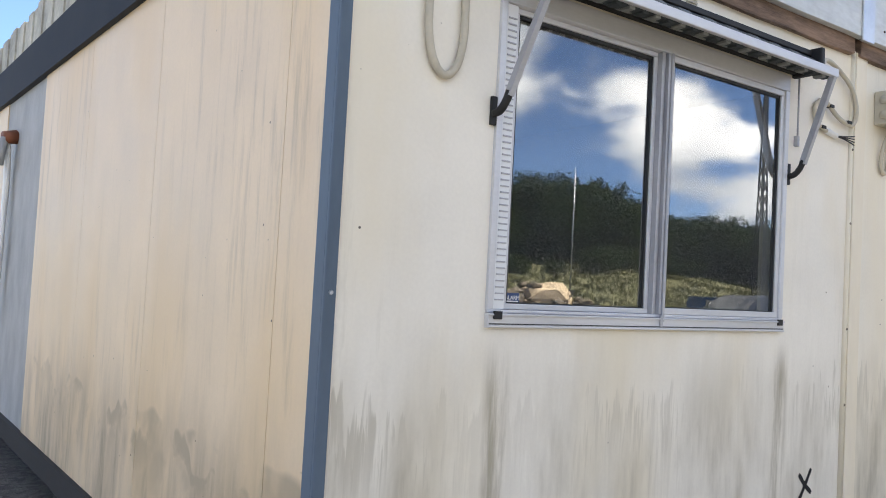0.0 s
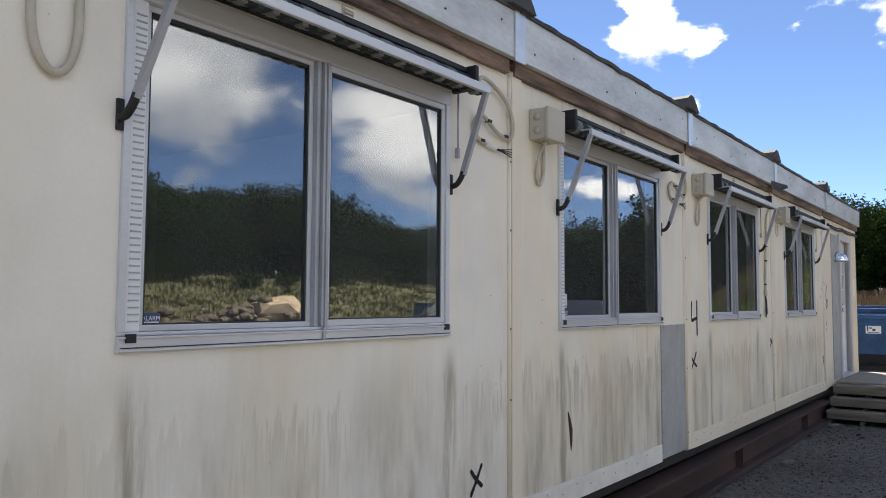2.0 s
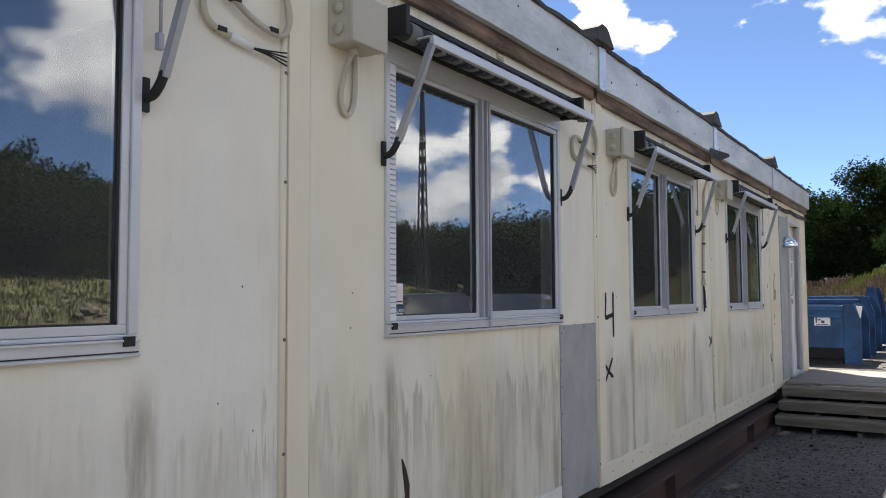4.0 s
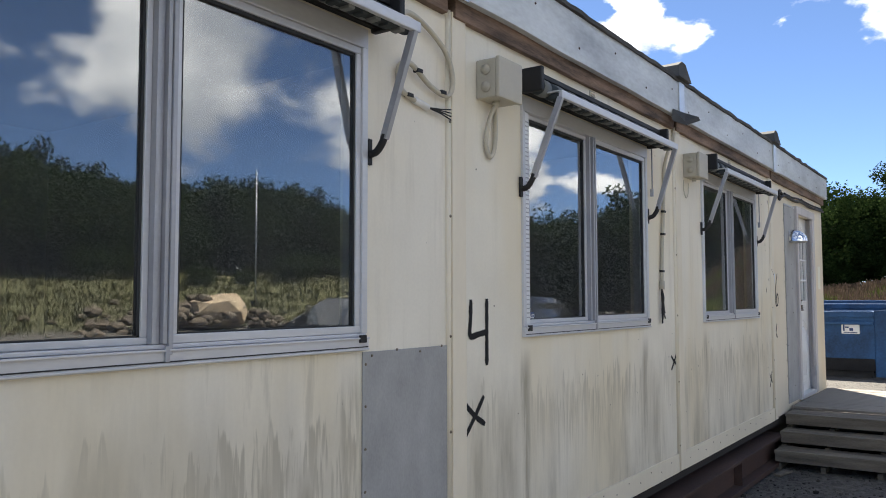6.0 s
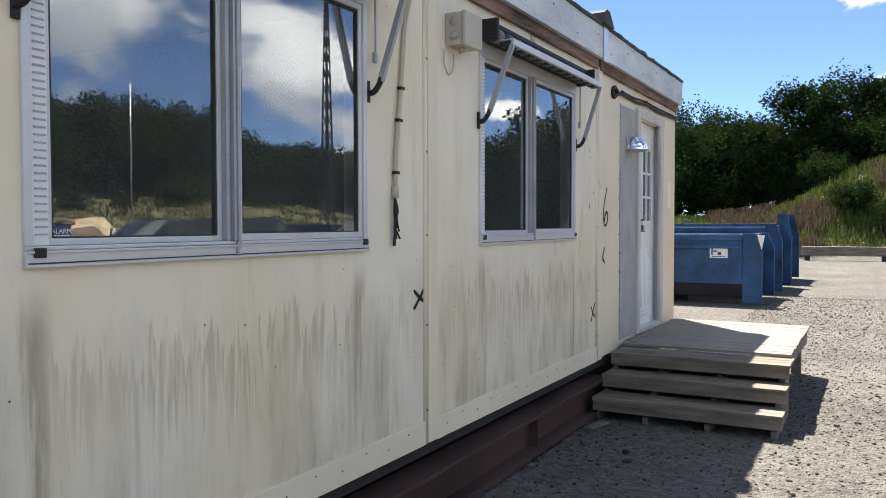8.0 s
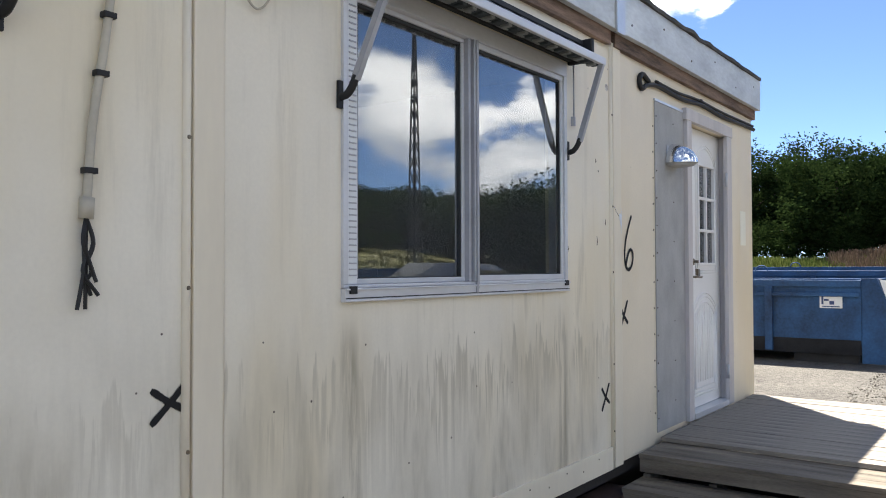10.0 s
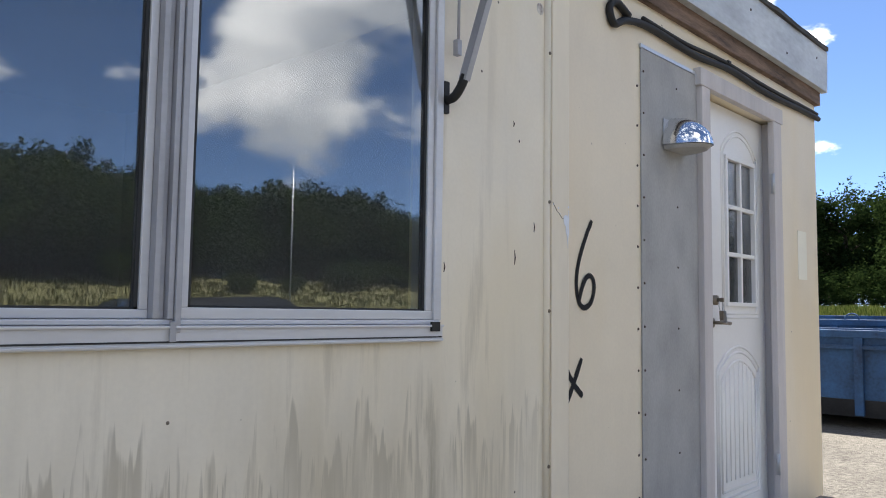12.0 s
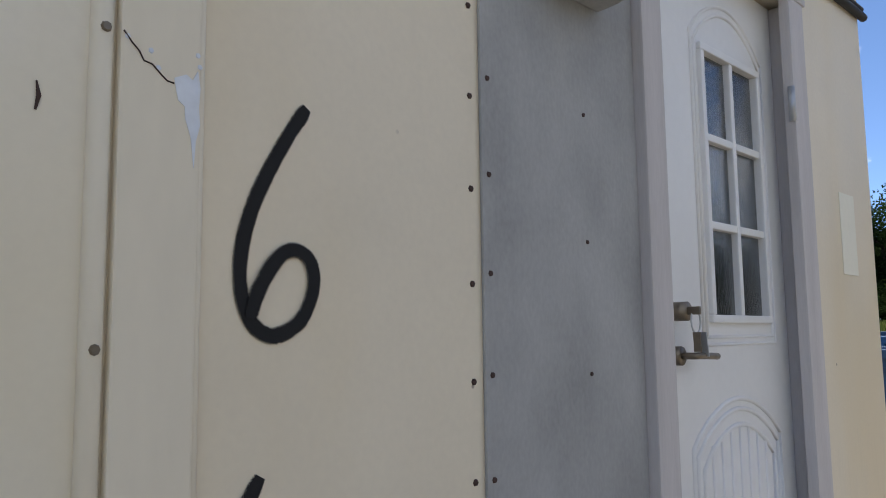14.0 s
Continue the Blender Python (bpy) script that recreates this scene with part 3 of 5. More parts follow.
for x in (1.5, 4.4, 7.2, 10.1):
    part("stiffener", cuboid(x, x + 0.012, -0.05, 0.02, 0.06, 0.262), M_RUST, beam)
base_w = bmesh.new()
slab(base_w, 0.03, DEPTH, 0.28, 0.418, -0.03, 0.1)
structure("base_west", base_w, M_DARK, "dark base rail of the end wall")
pl = thing("ramp_plank", "weathered green-grey plank lying beside the end wall", "plank", at=(-0.9, 3.2, 0.0))
part("board", slab(bmesh.new(), 3.1, 5.6, 0.02, 0.07, -0.62, -0.38), material("mossy_plank", (0.12, 0.14, 0.1), 0.8, 0, 0.2, 3, 40, 0.2), pl)

# ---- windows ----
def sash(parent, x0, x1, z0, z1, y, w, name="sash"):
    """A four-sided frame with its pane."""
    bm = bmesh.new()
    box(bm, x0, x1, y, y + 0.035, z0, z0 + w, 0.003)
    box(bm, x0, x1, y, y + 0.035, z1 - w, z1, 0.003)
    box(bm, x0, x0 + w, y + 0.001, y + 0.034, z0 + w, z1 - w, 0.003)
    box(bm, x1 - w, x1, y + 0.001, y + 0.034, z0 + w, z1 - w, 0.003)
    s = part(name, bm, M_ALU, parent)
    g = bmesh.new()
    for a, b, c, d in ((x0 + w, x1 - w, z0 + w, z0 + w + 0.005), (x0 + w, x1 - w, z1 - w - 0.012, z1 - w), (x0 + w, x0 + w + 0.009, z0 + w, z1 - w), (x1 - w - 0.009, x1 - w, z0 + w, z1 - w)):
        box(g, a, b, y + 0.008, y + 0.03, c, d)
    part("gasket", g, M_RUBBER, s)
    p = part("pane", cuboid(x0 + w - 0.002, x1 - w + 0.002, y + 0.016, y + 0.022, z0 + w - 0.002, z1 - w + 0.002), M_GLASS, s)
    p.visible_shadow = False
    return s


M_PAPER = material("pinkish_paper", (0.80, 0.70, 0.72), 0.6, 0, 0.04, 8, 40, 0)


def lettering(words, size):
    """Flat letters of the built-in font as a bmesh in the xy plane."""
    cu = bpy.data.curves.new("letters", "FONT")
    cu.body, cu.size, cu.extrude = words, size, 0.0006
    ob = bpy.data.objects.new("letters", cu)
    scene.collection.objects.link(ob)
    bpy.context.view_layer.update()
    me = bpy.data.meshes.new_from_object(ob.evaluated_get(bpy.context.evaluated_depsgraph_get()))
    bpy.data.objects.remove(ob)
    bpy.data.curves.remove(cu)
    bm = bmesh.new()
    bm.from_mesh(me)
    bpy.data.meshes.remove(me)
    return bm


def build_window(k, x0, x1):
    w = tagged(thing(f"window_{k + 1}", "grey aluminium sliding window reflecting trees and sky", "window", "cabin windows", (x0, 0, WZ0)), kind="structure")
    bm = bmesh.new()
    box(bm, x0, x1, -0.022, 0.09, WZ0, WZ0 + 0.05, 0.003)
    box(bm, x0 + 0.002, x1 - 0.002, -0.012, 0.09, WZ0 + 0.051, WZ0 + 0.063, 0.003)
    box(bm, x0, x1, -0.014, 0.09, WZ1 - 0.075, WZ1, 0.003)
    box(bm, x0, x0 + 0.026, -0.014, 0.09, WZ0 + 0.063, WZ1 - 0.075, 0.003)
    box(bm, x1 - 0.03, x1, -0.014, 0.09, WZ0 + 0.063, WZ1 - 0.075, 0.003)
    box(bm, x0 + 0.001, x1 - 0.001, -0.029, -0.0225, WZ0 + 0.043, WZ0 + 0.0495, 0.002)
    box(bm, x0 + 0.001, x1 - 0.001, -0.027, -0.0225, WZ0 + 0.002, WZ0 + 0.009, 0.002)
    part("window_frame", bm, M_ALU, w)
    # no groove is cut: a raised black strip paints its shade on the sill
    part("groove_shade_strip", cuboid(x0 + 0.004, x1 - 0.004, -0.0235, -0.0221, WZ0 + 0.012, WZ0 + 0.016), M_RUBBER, w, "thin raised strip coloured black as the shade of a drip groove")
    for x in (x0 + 0.02, x1 - 0.055):
        part("end_cap", cuboid(x, x + 0.036, -0.03, -0.022, WZ0 + 0.03, WZ0 + 0.058, 0.002), M_BLACK, w, "black plastic drain cap")
    mid = x0 + (x1 - x0) * (0.482 if k == 0 else 0.466)
    zb, zt = WZ0 + 0.064, WZ1 - 0.076
    # louvre strip at the left jamb
    lx0, lx1 = x0 + 0.027, x0 + 0.082
    lv = part("louvre_strip", cuboid(lx0, lx1, -0.002, 0.03, zb, zt, 0.002), M_VENT, w, "white slotted ventilation strip")
    bm = bmesh.new()
    n = 46
    for q in range(n):
        z = zb + 0.03 + q * (zt - zb - 0.06) / n
        box(bm, lx0 + 0.012, lx1 - 0.006, -0.006, -0.0021, z, z + 0.005)
    part("slot", bm, M_ALU_DULL, lv)
    sash(w, lx1 + 0.001, mid - 0.002, zb, zt, 0.012, 0.020)
    sash(w, mid + 0.058, x1 - 0.031, zb, zt, -0.006, 0.026)
    bm = bmesh.new()
    box(bm, mid - 0.0015, mid + 0.013, -0.010, 0.05, zb, zt, 0.002)
    box(bm, mid + 0.0145, mid + 0.026, -0.004, 0.05, zb, zt, 0.002)
    box(bm, mid + 0.0275, mid + 0.041, -0.020, 0.05, zb, zt, 0.002)
    box(bm, mid + 0.0425, mid + 0.0575, -0.026, 0.05, zb - 0.03, zt, 0.003)
    part("mullion", bm, M_ALU_DULL, w)
    lock = part("latch", cuboid(mid + 0.03, mid + 0.045, -0.03, -0.024, zb - 0.05, zb - 0.005, 0.002), M_ALU_DULL, w)
    if k in (0, 1, 2):
        st = part("alarm_sticker", cuboid(lx1 + 0.024, lx1 + 0.092, 0.0262, 0.0268, zb + 0.022, zb + 0.058), M_SIGN_BLUE, w, "small dark alarm sticker with white letters")
        word = lettering("ALARM", 0.021)
        for v in word.verts:
            v.co = Vector((v.co.x + lx1 + 0.026, 0.0256 + 0.2 * v.co.z, v.co.y + zb + 0.034))
        part("lettering", word, M_WHITE, st, "white lettering")
        part("lettering_bar", cuboid(lx1 + 0.028, lx1 + 0.088, 0.0253, 0.0261, zb + 0.026, zb + 0.030), M_WHITE, st)
        if k == 1:
            note = part("paper_label", cuboid(lx1 + 0.024, lx1 + 0.085, 0.0262, 0.0268, zb + 0.068, zb + 0.155), M_PAPER, w, "small pinkish white paper label")
            part("lettering_bar", cuboid(lx1 + 0.028, lx1 + 0.081, 0.0253, 0.0261, zb + 0.076, zb + 0.082), M_SIGN_BLUE, note)
    return w


for k, (a, b) in enumerate(WIN):
    build_window(k, a, b)

# ---- awnings ----
M_STRIPE = material("awning_cloth_dark", (0.04, 0.05, 0.055), 0.9)
M_STRIPE_LIGHT = material("awning_cloth_light", (0.19, 0.2, 0.195), 0.9)


def build_awning(k, x0, x1):
    a0, a1 = x0 - 0.03, x1 + 0.085
    t = thing("awning", "rolled-up striped awning on aluminium arms above a window", "awning", "window awnings", ((x0 + x1) / 2, 0, 2.72))
    bm = bmesh.new()
    box(bm, a0, a1 - 0.04, -0.1, -0.002, 2.775, 2.80, 0.003)
    box(bm, a0, a1 - 0.04, -0.03, -0.002, 2.702, 2.775, 0.003)
    part("cassette", bm, M_BLACK, t, "dark awning cassette")
    roll = part("cloth_roll", tube([(a0 + 0.01, -0.085, 2.728), (a1 - 0.05, -0.085, 2.728)], 0.042, 12), M_STRIPE, t, "rolled dark cloth", True)
    n = 11
    for q in range(n):
        x = a0 + 0.06 + q * (a1 - a0 - 0.16) / n
        part("stripe", tube([(x, -0.085, 2.728), (x + 0.07, -0.085, 2.728)], 0.0435, 12), M_STRIPE_LIGHT, roll, "", True)
    bm = bmesh.new()
    box(bm, a0 + 0.10, a1, -0.20, -0.178, 2.665, 2.705, 0.005)
    box(bm, a0 + 0.10, a1, -0.178, -0.1, 2.698, 2.706)
    part("front_rail", bm, M_ALU, t, "aluminium front rail")
    nv = 24
    L0, L1 = a0 + 0.11, a1 - 0.01
    part("valance", cuboid(L0, L1, -0.176, -0.125, 2.665, 2.697, 0.006), M_STRIPE, t)
    for x in (a0 - 0.022, a1 - 0.062):
        part("end_cap", cuboid(x, x + 0.03, -0.15, -0.003, 2.685, 2.808, 0.008), M_BLACK, t, "black end cap")
    for q in range(nv):
        x = L0 + 0.02 + q * (L1 - L0 - 0.04) / nv
        part("stripe", cuboid(x, x + 0.03, -0.177, -0.13, 2.655, 2.672, 0.004), M_STRIPE_LIGHT if q % 2 else M_STRIPE, t)
    if k != 1:
        rod = part("crank_rod", tube([(x1 + 0.045, -0.03, 2.69), (x1 + 0.045, -0.03, 2.40)], 0.005, 6), M_ALU_DULL, t, "thin hanging crank rod", True)
        part("rod_end", cuboid(x1 + 0.035, x1 + 0.055, -0.036, -0.016, 2.36, 2.41, 0.003), M_ALU_DULL, rod)
    for xb, xt in ((x0 - 0.012, x0 + 0.075), (x1 + 0.014, x1 + 0.055)):
        br = part("bracket", cuboid(xb - 0.012, xb + 0.012, -0.014, -0.001, 2.175, 2.275, 0.003), M_BLACK, t, "black plastic bracket")
        part("elbow", tube(smooth_path([(xb, -0.012, 2.215), (xb + 0.003, -0.04, 2.222), (xb + 0.008, -0.062, 2.25), (xb + 0.014, -0.075, 2.285)], 4), 0.0145, 8), M_BLACK, br, "", True)
        d0, d1 = Vector((xb + 0.012, -0.072, 2.27)), Vector((xt, -0.188, 2.668))
        part("arm", tube([d0, d1], 0.0, 4, flat=(0.014, 0.011)), M_ALU_DULL, t, "aluminium folding arm")
    return t


for k, (a, b) in enumerate(WIN):
    build_awning(k, a, b)

# ---- junction boxes, vents, cables ----
for k, s in enumerate(SEAMS[:3]):
    x0, x1 = s + 0.235, s + 0.44
    j = thing("junction_box", "grey-beige plastic junction box screwed to the wall", "junction box", "junction boxes", (x0, 0, 2.58))
    part("box_body", cuboid(x0, x1, -0.105, -0.001, 2.585, 2.765, 0.008), M_BOX, j)
    part("lid", cuboid(x0 - 0.004, x1 + 0.004, -0.128, -0.106, 2.58, 2.77, 0.008), M_BOX, j)
    for z in (2.635, 2.715):
        kn = tube([(x0 - 0.0075, -0.055, z), (x0 + 0.0, -0.055, z)], 0.024, 14)
        part("knockout", kn, M_BOX, j, "", True)
    part("gland", tube([(x0 + 0.09, -0.055, 2.56), (x0 + 0.09, -0.055, 2.585)], 0.017, 10), M_BOX, j, "", True)
for x, z in ((1.62, 2.85), (4.5, 2.855), (7.235, 2.85), (10.1, 2.85)):
    v = thing("wall_vent", "small cream louvred vent under the eaves", "vent", "wall vents", (x, 0, z - 0.05))
    part("backing", cuboid(x - 0.035, x + 0.035, -0.006, -0.001, z - 0.05, z + 0.045, 0.002), M_BOX, v)
    for q in range(5):
        part("slat", cuboid(x - 0.028, x + 0.028, -0.013, -0.0062, z - 0.042 + q * 0.017, z - 0.035 + q * 0.017), M_BOX if q % 2 else M_STRIP, v)


def cable(label, ctrl, r=0.013, mat=None, clips=()):
    c = thing("cable", label, "cable", "", tuple(ctrl[0]))
    part("sheath", tube(smooth_path(ctrl), r, 8), mat or M_CABLE, c, "", True)
    for x, y, z in clips:
        part("clip", cuboid(x - 0.018, x + 0.018, y - 0.014, y + 0.012, z - 0.008, z + 0.008, 0.002), M_BLACK, c, "black clip")
    return c


Y = -0.016
cable("grey conduit hanging in a loop beside a window", [(0.300, Y, 2.9), (0.298, Y, 2.6), (0.30, Y, 2.44), (0.325, Y, 2.345), (0.37, Y, 2.305), (0.415, Y, 2.34), (0.44, Y, 2.44), (0.44, Y, 2.6), (0.445, Y, 2.9)], 0.014)
for s, x, drop in ((SEAMS[0], 0.325, 2.335), (SEAMS[1], 0.325, 2.33)):
    c = s + x
    cable("grey cable looped below a junction box", [(c - 0.0, -0.055, 2.575), (c - 0.02, -0.03, 2.5), (c - 0.03, Y, drop + 0.06), (c + 0.005, Y, drop), (c + 0.045, Y, drop + 0.05), (c + 0.055, Y, drop + 0.15), (c + 0.05, Y, 2.58)], 0.011)
cable("thin stiff wire ends hanging on the wall", [(SEAMS[2] + 0.2, Y, 2.56), (SEAMS[2] + 0.2, Y, 2.48), (SEAMS[2] + 0.25, Y, 2.43), (SEAMS[2] + 0.3, Y, 2.47), (SEAMS[2] + 0.31, Y, 2.55)], 0.004)
for s, end in ((SEAMS[0], 0), (SEAMS[1], 1)):
    c = s - 0.28
    t = cable("grey cable coiled loosely below the awning end", [(c - 0.215, -0.12, 2.715), (c - 0.08, Y - 0.05, 2.80), (c + 0.1, Y - 0.01, 2.80), (c + 0.235, Y - 0.012, 2.725), (c + 0.285, Y - 0.014, 2.62), (c + 0.25, Y - 0.012, 2.54), (c + 0.13, Y - 0.01, 2.555), (c - 0.015, Y - 0.01, 2.62), (c - 0.075, Y, 2.585), (c - 0.055, Y, 2.505), (c + 0.06, Y, 2.472), (c + 0.125, Y, 2.465)], 0.011,
              clips=[(c + 0.205, Y - 0.012, 2.545), (c + 0.04, Y - 0.01, 2.60), (c - 0.01, Y, 2.49)])
    part("tape", tube([(c + 0.03, Y, 2.479), (c + 0.12, Y, 2.466)], 0.015, 8), M_WHITE, t, "white tape", True)
    for q in range(4):
        part("wire_end", tube(smooth_path([(c + 0.12, Y, 2.466), (c + 0.2, Y - 0.01, 2.455 + 0.006 * q), (c + 0.275, Y - 0.012, 2.44 + 0.015 * q)], 3), 0.003, 5), M_BLACK, t, "black bare wire end")
c3 = cable("grey cable hanging straight with a frayed end", [(8.4, -0.05, 2.72), (8.41, Y, 2.6), (8.385, Y, 2.4), (8.36, Y, 2.2), (8.33, Y, 2.0), (8.318, Y, 1.85), (8.315, Y, 1.76)], 0.012,
           clips=[(8.37, Y, 2.28), (8.35, Y, 2.12), (8.32, Y, 1.86)])
part("connector", tube([(8.315, Y, 1.79), (8.312, Y, 1.735)], 0.02, 8), M_CABLE, c3, "pale tape", True)
for q in range(6):
    part("wire_end", tube(smooth_path([(8.312, Y, 1.74), (8.312 + 0.018 * math.sin(q * 2), Y - 0.006 * (q % 3), 1.67), (8.312 - 0.016 * math.sin(q * 2.3), Y - 0.008 * (q % 2), 1.60), (8.312 + 0.030 * math.sin(q * 1.7), Y - 0.01 * (q % 2), 1.50 + 0.035 * (q % 3))], 5), 0.0055, 5), M_BLACK, c3, "frayed black wire")
cable("black cable looped above the entrance door", [(12.08, Y, 2.80), (11.98, Y, 2.83), (11.93, Y, 2.79), (11.965, Y, 2.735), (12.06, Y, 2.775), (12.25, Y, 2.80), (12.7, Y, 2.79), (13.1, Y, 2.815), (13.6, Y, 2.80), (14.1, Y, 2.815), (14.40, Y, 2.82), (14.46, Y, 2.82)], 0.016, M_BLACK)
cable("second black cable clipped over the door", [(12.2, Y, 2.825), (12.6, Y, 2.82), (13.0, Y, 2.84), (13.6, Y, 2.835), (14.2, Y, 2.845), (14.44, Y, 2.848)], 0.01, M_BLACK, clips=[(13.07, Y, 2.845)])
wp = thing("cable_plug", "rust-red socket with grey plug and white cables on the end wall", "socket", at=(-0.3, 5.1, 2.5))
pb = end_point(5.13)
part("socket", tube([(pb.x - 0.005, pb.y, 2.62), (pb.x - 0.1, pb.y - 0.03, 2.6)], [0.06, 0.05], 10), material("rust_red_plastic", (0.22, 0.07, 0.03), 0.6), wp, "", True)
part("plug", tube([(pb.x - 0.09, pb.y - 0.03, 2.6), (pb.x - 0.13, pb.y - 0.04, 2.38)], [0.03, 0.045], 10), M_GREY_PANEL, wp, "grey plug", True)
for q in range(3):
    part("cord", tube(smooth_path([(pb.x - 0.06, pb.y + 0.02 * q, 2.56), (pb.x - 0.05, pb.y + 0.03 * q, 2.2), (pb.x - 0.06, pb.y + 0.05 - 0.03 * q, 1.7), (pb.x - 0.06, pb.y + 0.06, 1.15 + 0.06 * q)]), 0.022, 8), M_WHITE, wp, "white cable", True)

# ---- repairs on the facade ----
gp = thing("repair_panel", "grey fibre board patch screwed beside a window", "panel", at=(5.45, 0, 0.45))
part("board", cuboid(5.19, 5.737, -0.007, -0.001, 0.45, 1.475, 0.002), M_GREY_PANEL, gp)
bm = bmesh.new()
for q in range(7):
    disc(bm, 5.205, -0.007, 0.5 + q * 0.155, 0.006, 0.003, 6)
for q in range(4):
    disc(bm, 5.24 + q * 0.15, -0.007, 1.46 + 0.015 * (q % 2), 0.006, 0.003, 6)
part("screw", bm, M_BRASS, gp)
dp = thing("door_side_panel", "grey fibre board panel beside the entrance door", "panel", at=(12.5, 0, 0.52))
part("board", cuboid(12.198, 12.728, -0.008, -0.001, 0.53, 2.70, 0.002), M_GREY_PANEL, dp)
bm = bmesh.new()
for q in range(12):
    disc(bm, 12.215, -0.008, 0.62 + q * 0.18, 0.006, 0.003, 6)
    disc(bm, 12.175, 0.0, 0.66 + q * 0.17, 0.0065, 0.003, 6)
for q in range(8):
    disc(bm, 12.52, -0.008, 0.7 + q * 0.27, 0.005, 0.003, 6)
part("screw", bm, M_RUST, dp)
part("top_strip", cuboid(12.19, 12.728, -0.012, -0.001, 2.70, 2.715), M_FLASH, dp, "metal drip strip")
structure("filler_patch", cuboid(14.08, 14.23, -0.003, 0.0, 1.79, 2.08, 0.001), M_PATCH, "pale filler patch on the wall")
chip = bmesh.new()
outline = [(11.606, 1.918), (11.622, 1.926), (11.631, 1.92), (11.638, 1.934), (11.642, 1.912), (11.6405, 1.885), (11.6425, 1.862), (11.637, 1.84), (11.635, 1.806), (11.630, 1.845), (11.622, 1.868), (11.621, 1.884), (11.612, 1.89), (11.609, 1.902)]
vs = [chip.verts.new((x, -0.0172, z)) for x, z in outline]
chip.faces.new(vs)
back = [chip.verts.new((x, -0.0155, z)) for x, z in outline]
for n in range(14):
    chip.faces.new((vs[n], vs[(n + 1) % 14], back[(n + 1) % 14], back[n]))
structure("paint_chip", chip, M_PRIMER, "bare metal where paint has flaked")
crack = tube([(11.54, -0.0165, 1.963), (11.551, -0.0165, 1.950), (11.560, -0.0165, 1.942), (11.566, -0.0165, 1.931), (11.577, -0.0165, 1.929), (11.588, -0.0165, 1.919), (11.597, -0.0165, 1.912), (11.606, -0.0165, 1.911)], 0.0012, 4)
for qx, qz in ((11.545, 1.957), (11.575, 1.946), (11.585, 1.926), (11.638, 1.955), (11.641, 1.94)):
    structure("paint_fleck", disc(bmesh.new(), qx, -0.0161, qz, 0.004, 0.0008, 5), M_PRIMER, "fleck of bare metal beside the crack")
structure("paint_crack", crack, M_RUST, "fine crack in the batten")
for gx, gz, gl in ((11.449, 1.883, 0.034), (11.34, 1.78, 0.05), (11.33, 2.22, 0.02), (10.99, 1.72, 0.03), (11.36, 2.16, 0.012)):
    structure("wall_nick", tube([(gx, -0.0005, gz), (gx + 0.003, -0.0005, gz - gl * 0.5), (gx, -0.0005, gz - gl)], [0.001, 0.003, 0.0015], 5), M_RUST, "small dark nick in the wall sheet")
gash = tube([(3.63, -0.0005, 0.98), (3.645, -0.0005, 0.93), (3.66, -0.0005, 0.87), (3.665, -0.0005, 0.8), (3.67, -0.0005, 0.74)], [0.004, 0.012, 0.016, 0.012, 0.003], 6)
structure("wall_gash", gash, M_RUST, "rusty gash torn in the wall sheet")


st = disc(bmesh.new(), 11.48, -0.001, 2.655, 0.022, 0.002, 16)
structure("round_sticker", st, material("faded_red_sticker", (0.45, 0.22, 0.2), 0.6, 0, 0.5, 40, 90, 0, tint=(0.7, 0.66, 0.6)), "small faded red round sticker on the wall")

# ---- sprayed marks ----
def mist_material():
    m = bpy.data.materials.new("spray_mist")
    m.use_nodes = True
    nt = m.node_tree
    N, L = nt.nodes.new, nt.links.new
    p = nt.nodes["Principled BSDF"]
    p.inputs["Base Color"].default_value, p.inputs["Roughness"].default_value = (0.02, 0.02, 0.022, 1), 0.85
    n, mr, co = N("ShaderNodeTexNoise"), N("ShaderNodeMapRange"), N("ShaderNodeTexCoord")
    n.inputs["Scale"].default_value, n.inputs["Detail"].default_value = 520, 2
    mr.inputs["From Min"].default_value, mr.inputs["From Max"].default_value, mr.inputs["To Max"].default_value = 0.38, 0.66, 0.85
    L(co.outputs["Object"], n.inputs["Vector"]); L(n.outputs["Fac"], mr.inputs[0]); L(mr.outputs[0], p.inputs["Alpha"])
    return m


M_MIST = mist_material()


def stroke(bm, pts, w=0.014, y=-0.0018):
    p = smooth_path([(x, 0, z) for x, z in pts], 7) if len(pts) > 2 else [Vector((pts[0][0], 0, pts[0][1])).lerp(Vector((pts[1][0], 0, pts[1][1])), t / 8) for t in range(9)]
    L, R = [], []
    for i, q in enumerate(p):
        d = (p[min(i + 1, len(p) - 1)] - p[max(i - 1, 0)]).normalized()
        n = Vector((-d.z, 0, d.x))
        ww = w * (1 + 0.16 * noise.noise((q.x * 30, q.z * 30, 1))) * (0.7 if i in (0, len(p) - 1) else 1)
        lift = y - 0.00004 * i
        L.append(bm.verts.new((q.x + n.x * ww, lift, q.z + n.z * ww)))
        R.append(bm.verts.new((q.x - n.x * ww, lift, q.z - n.z * ww)))
    for i in range(len(p) - 1):
        bm.faces.new((L[i], L[i + 1], R[i + 1], R[i]))


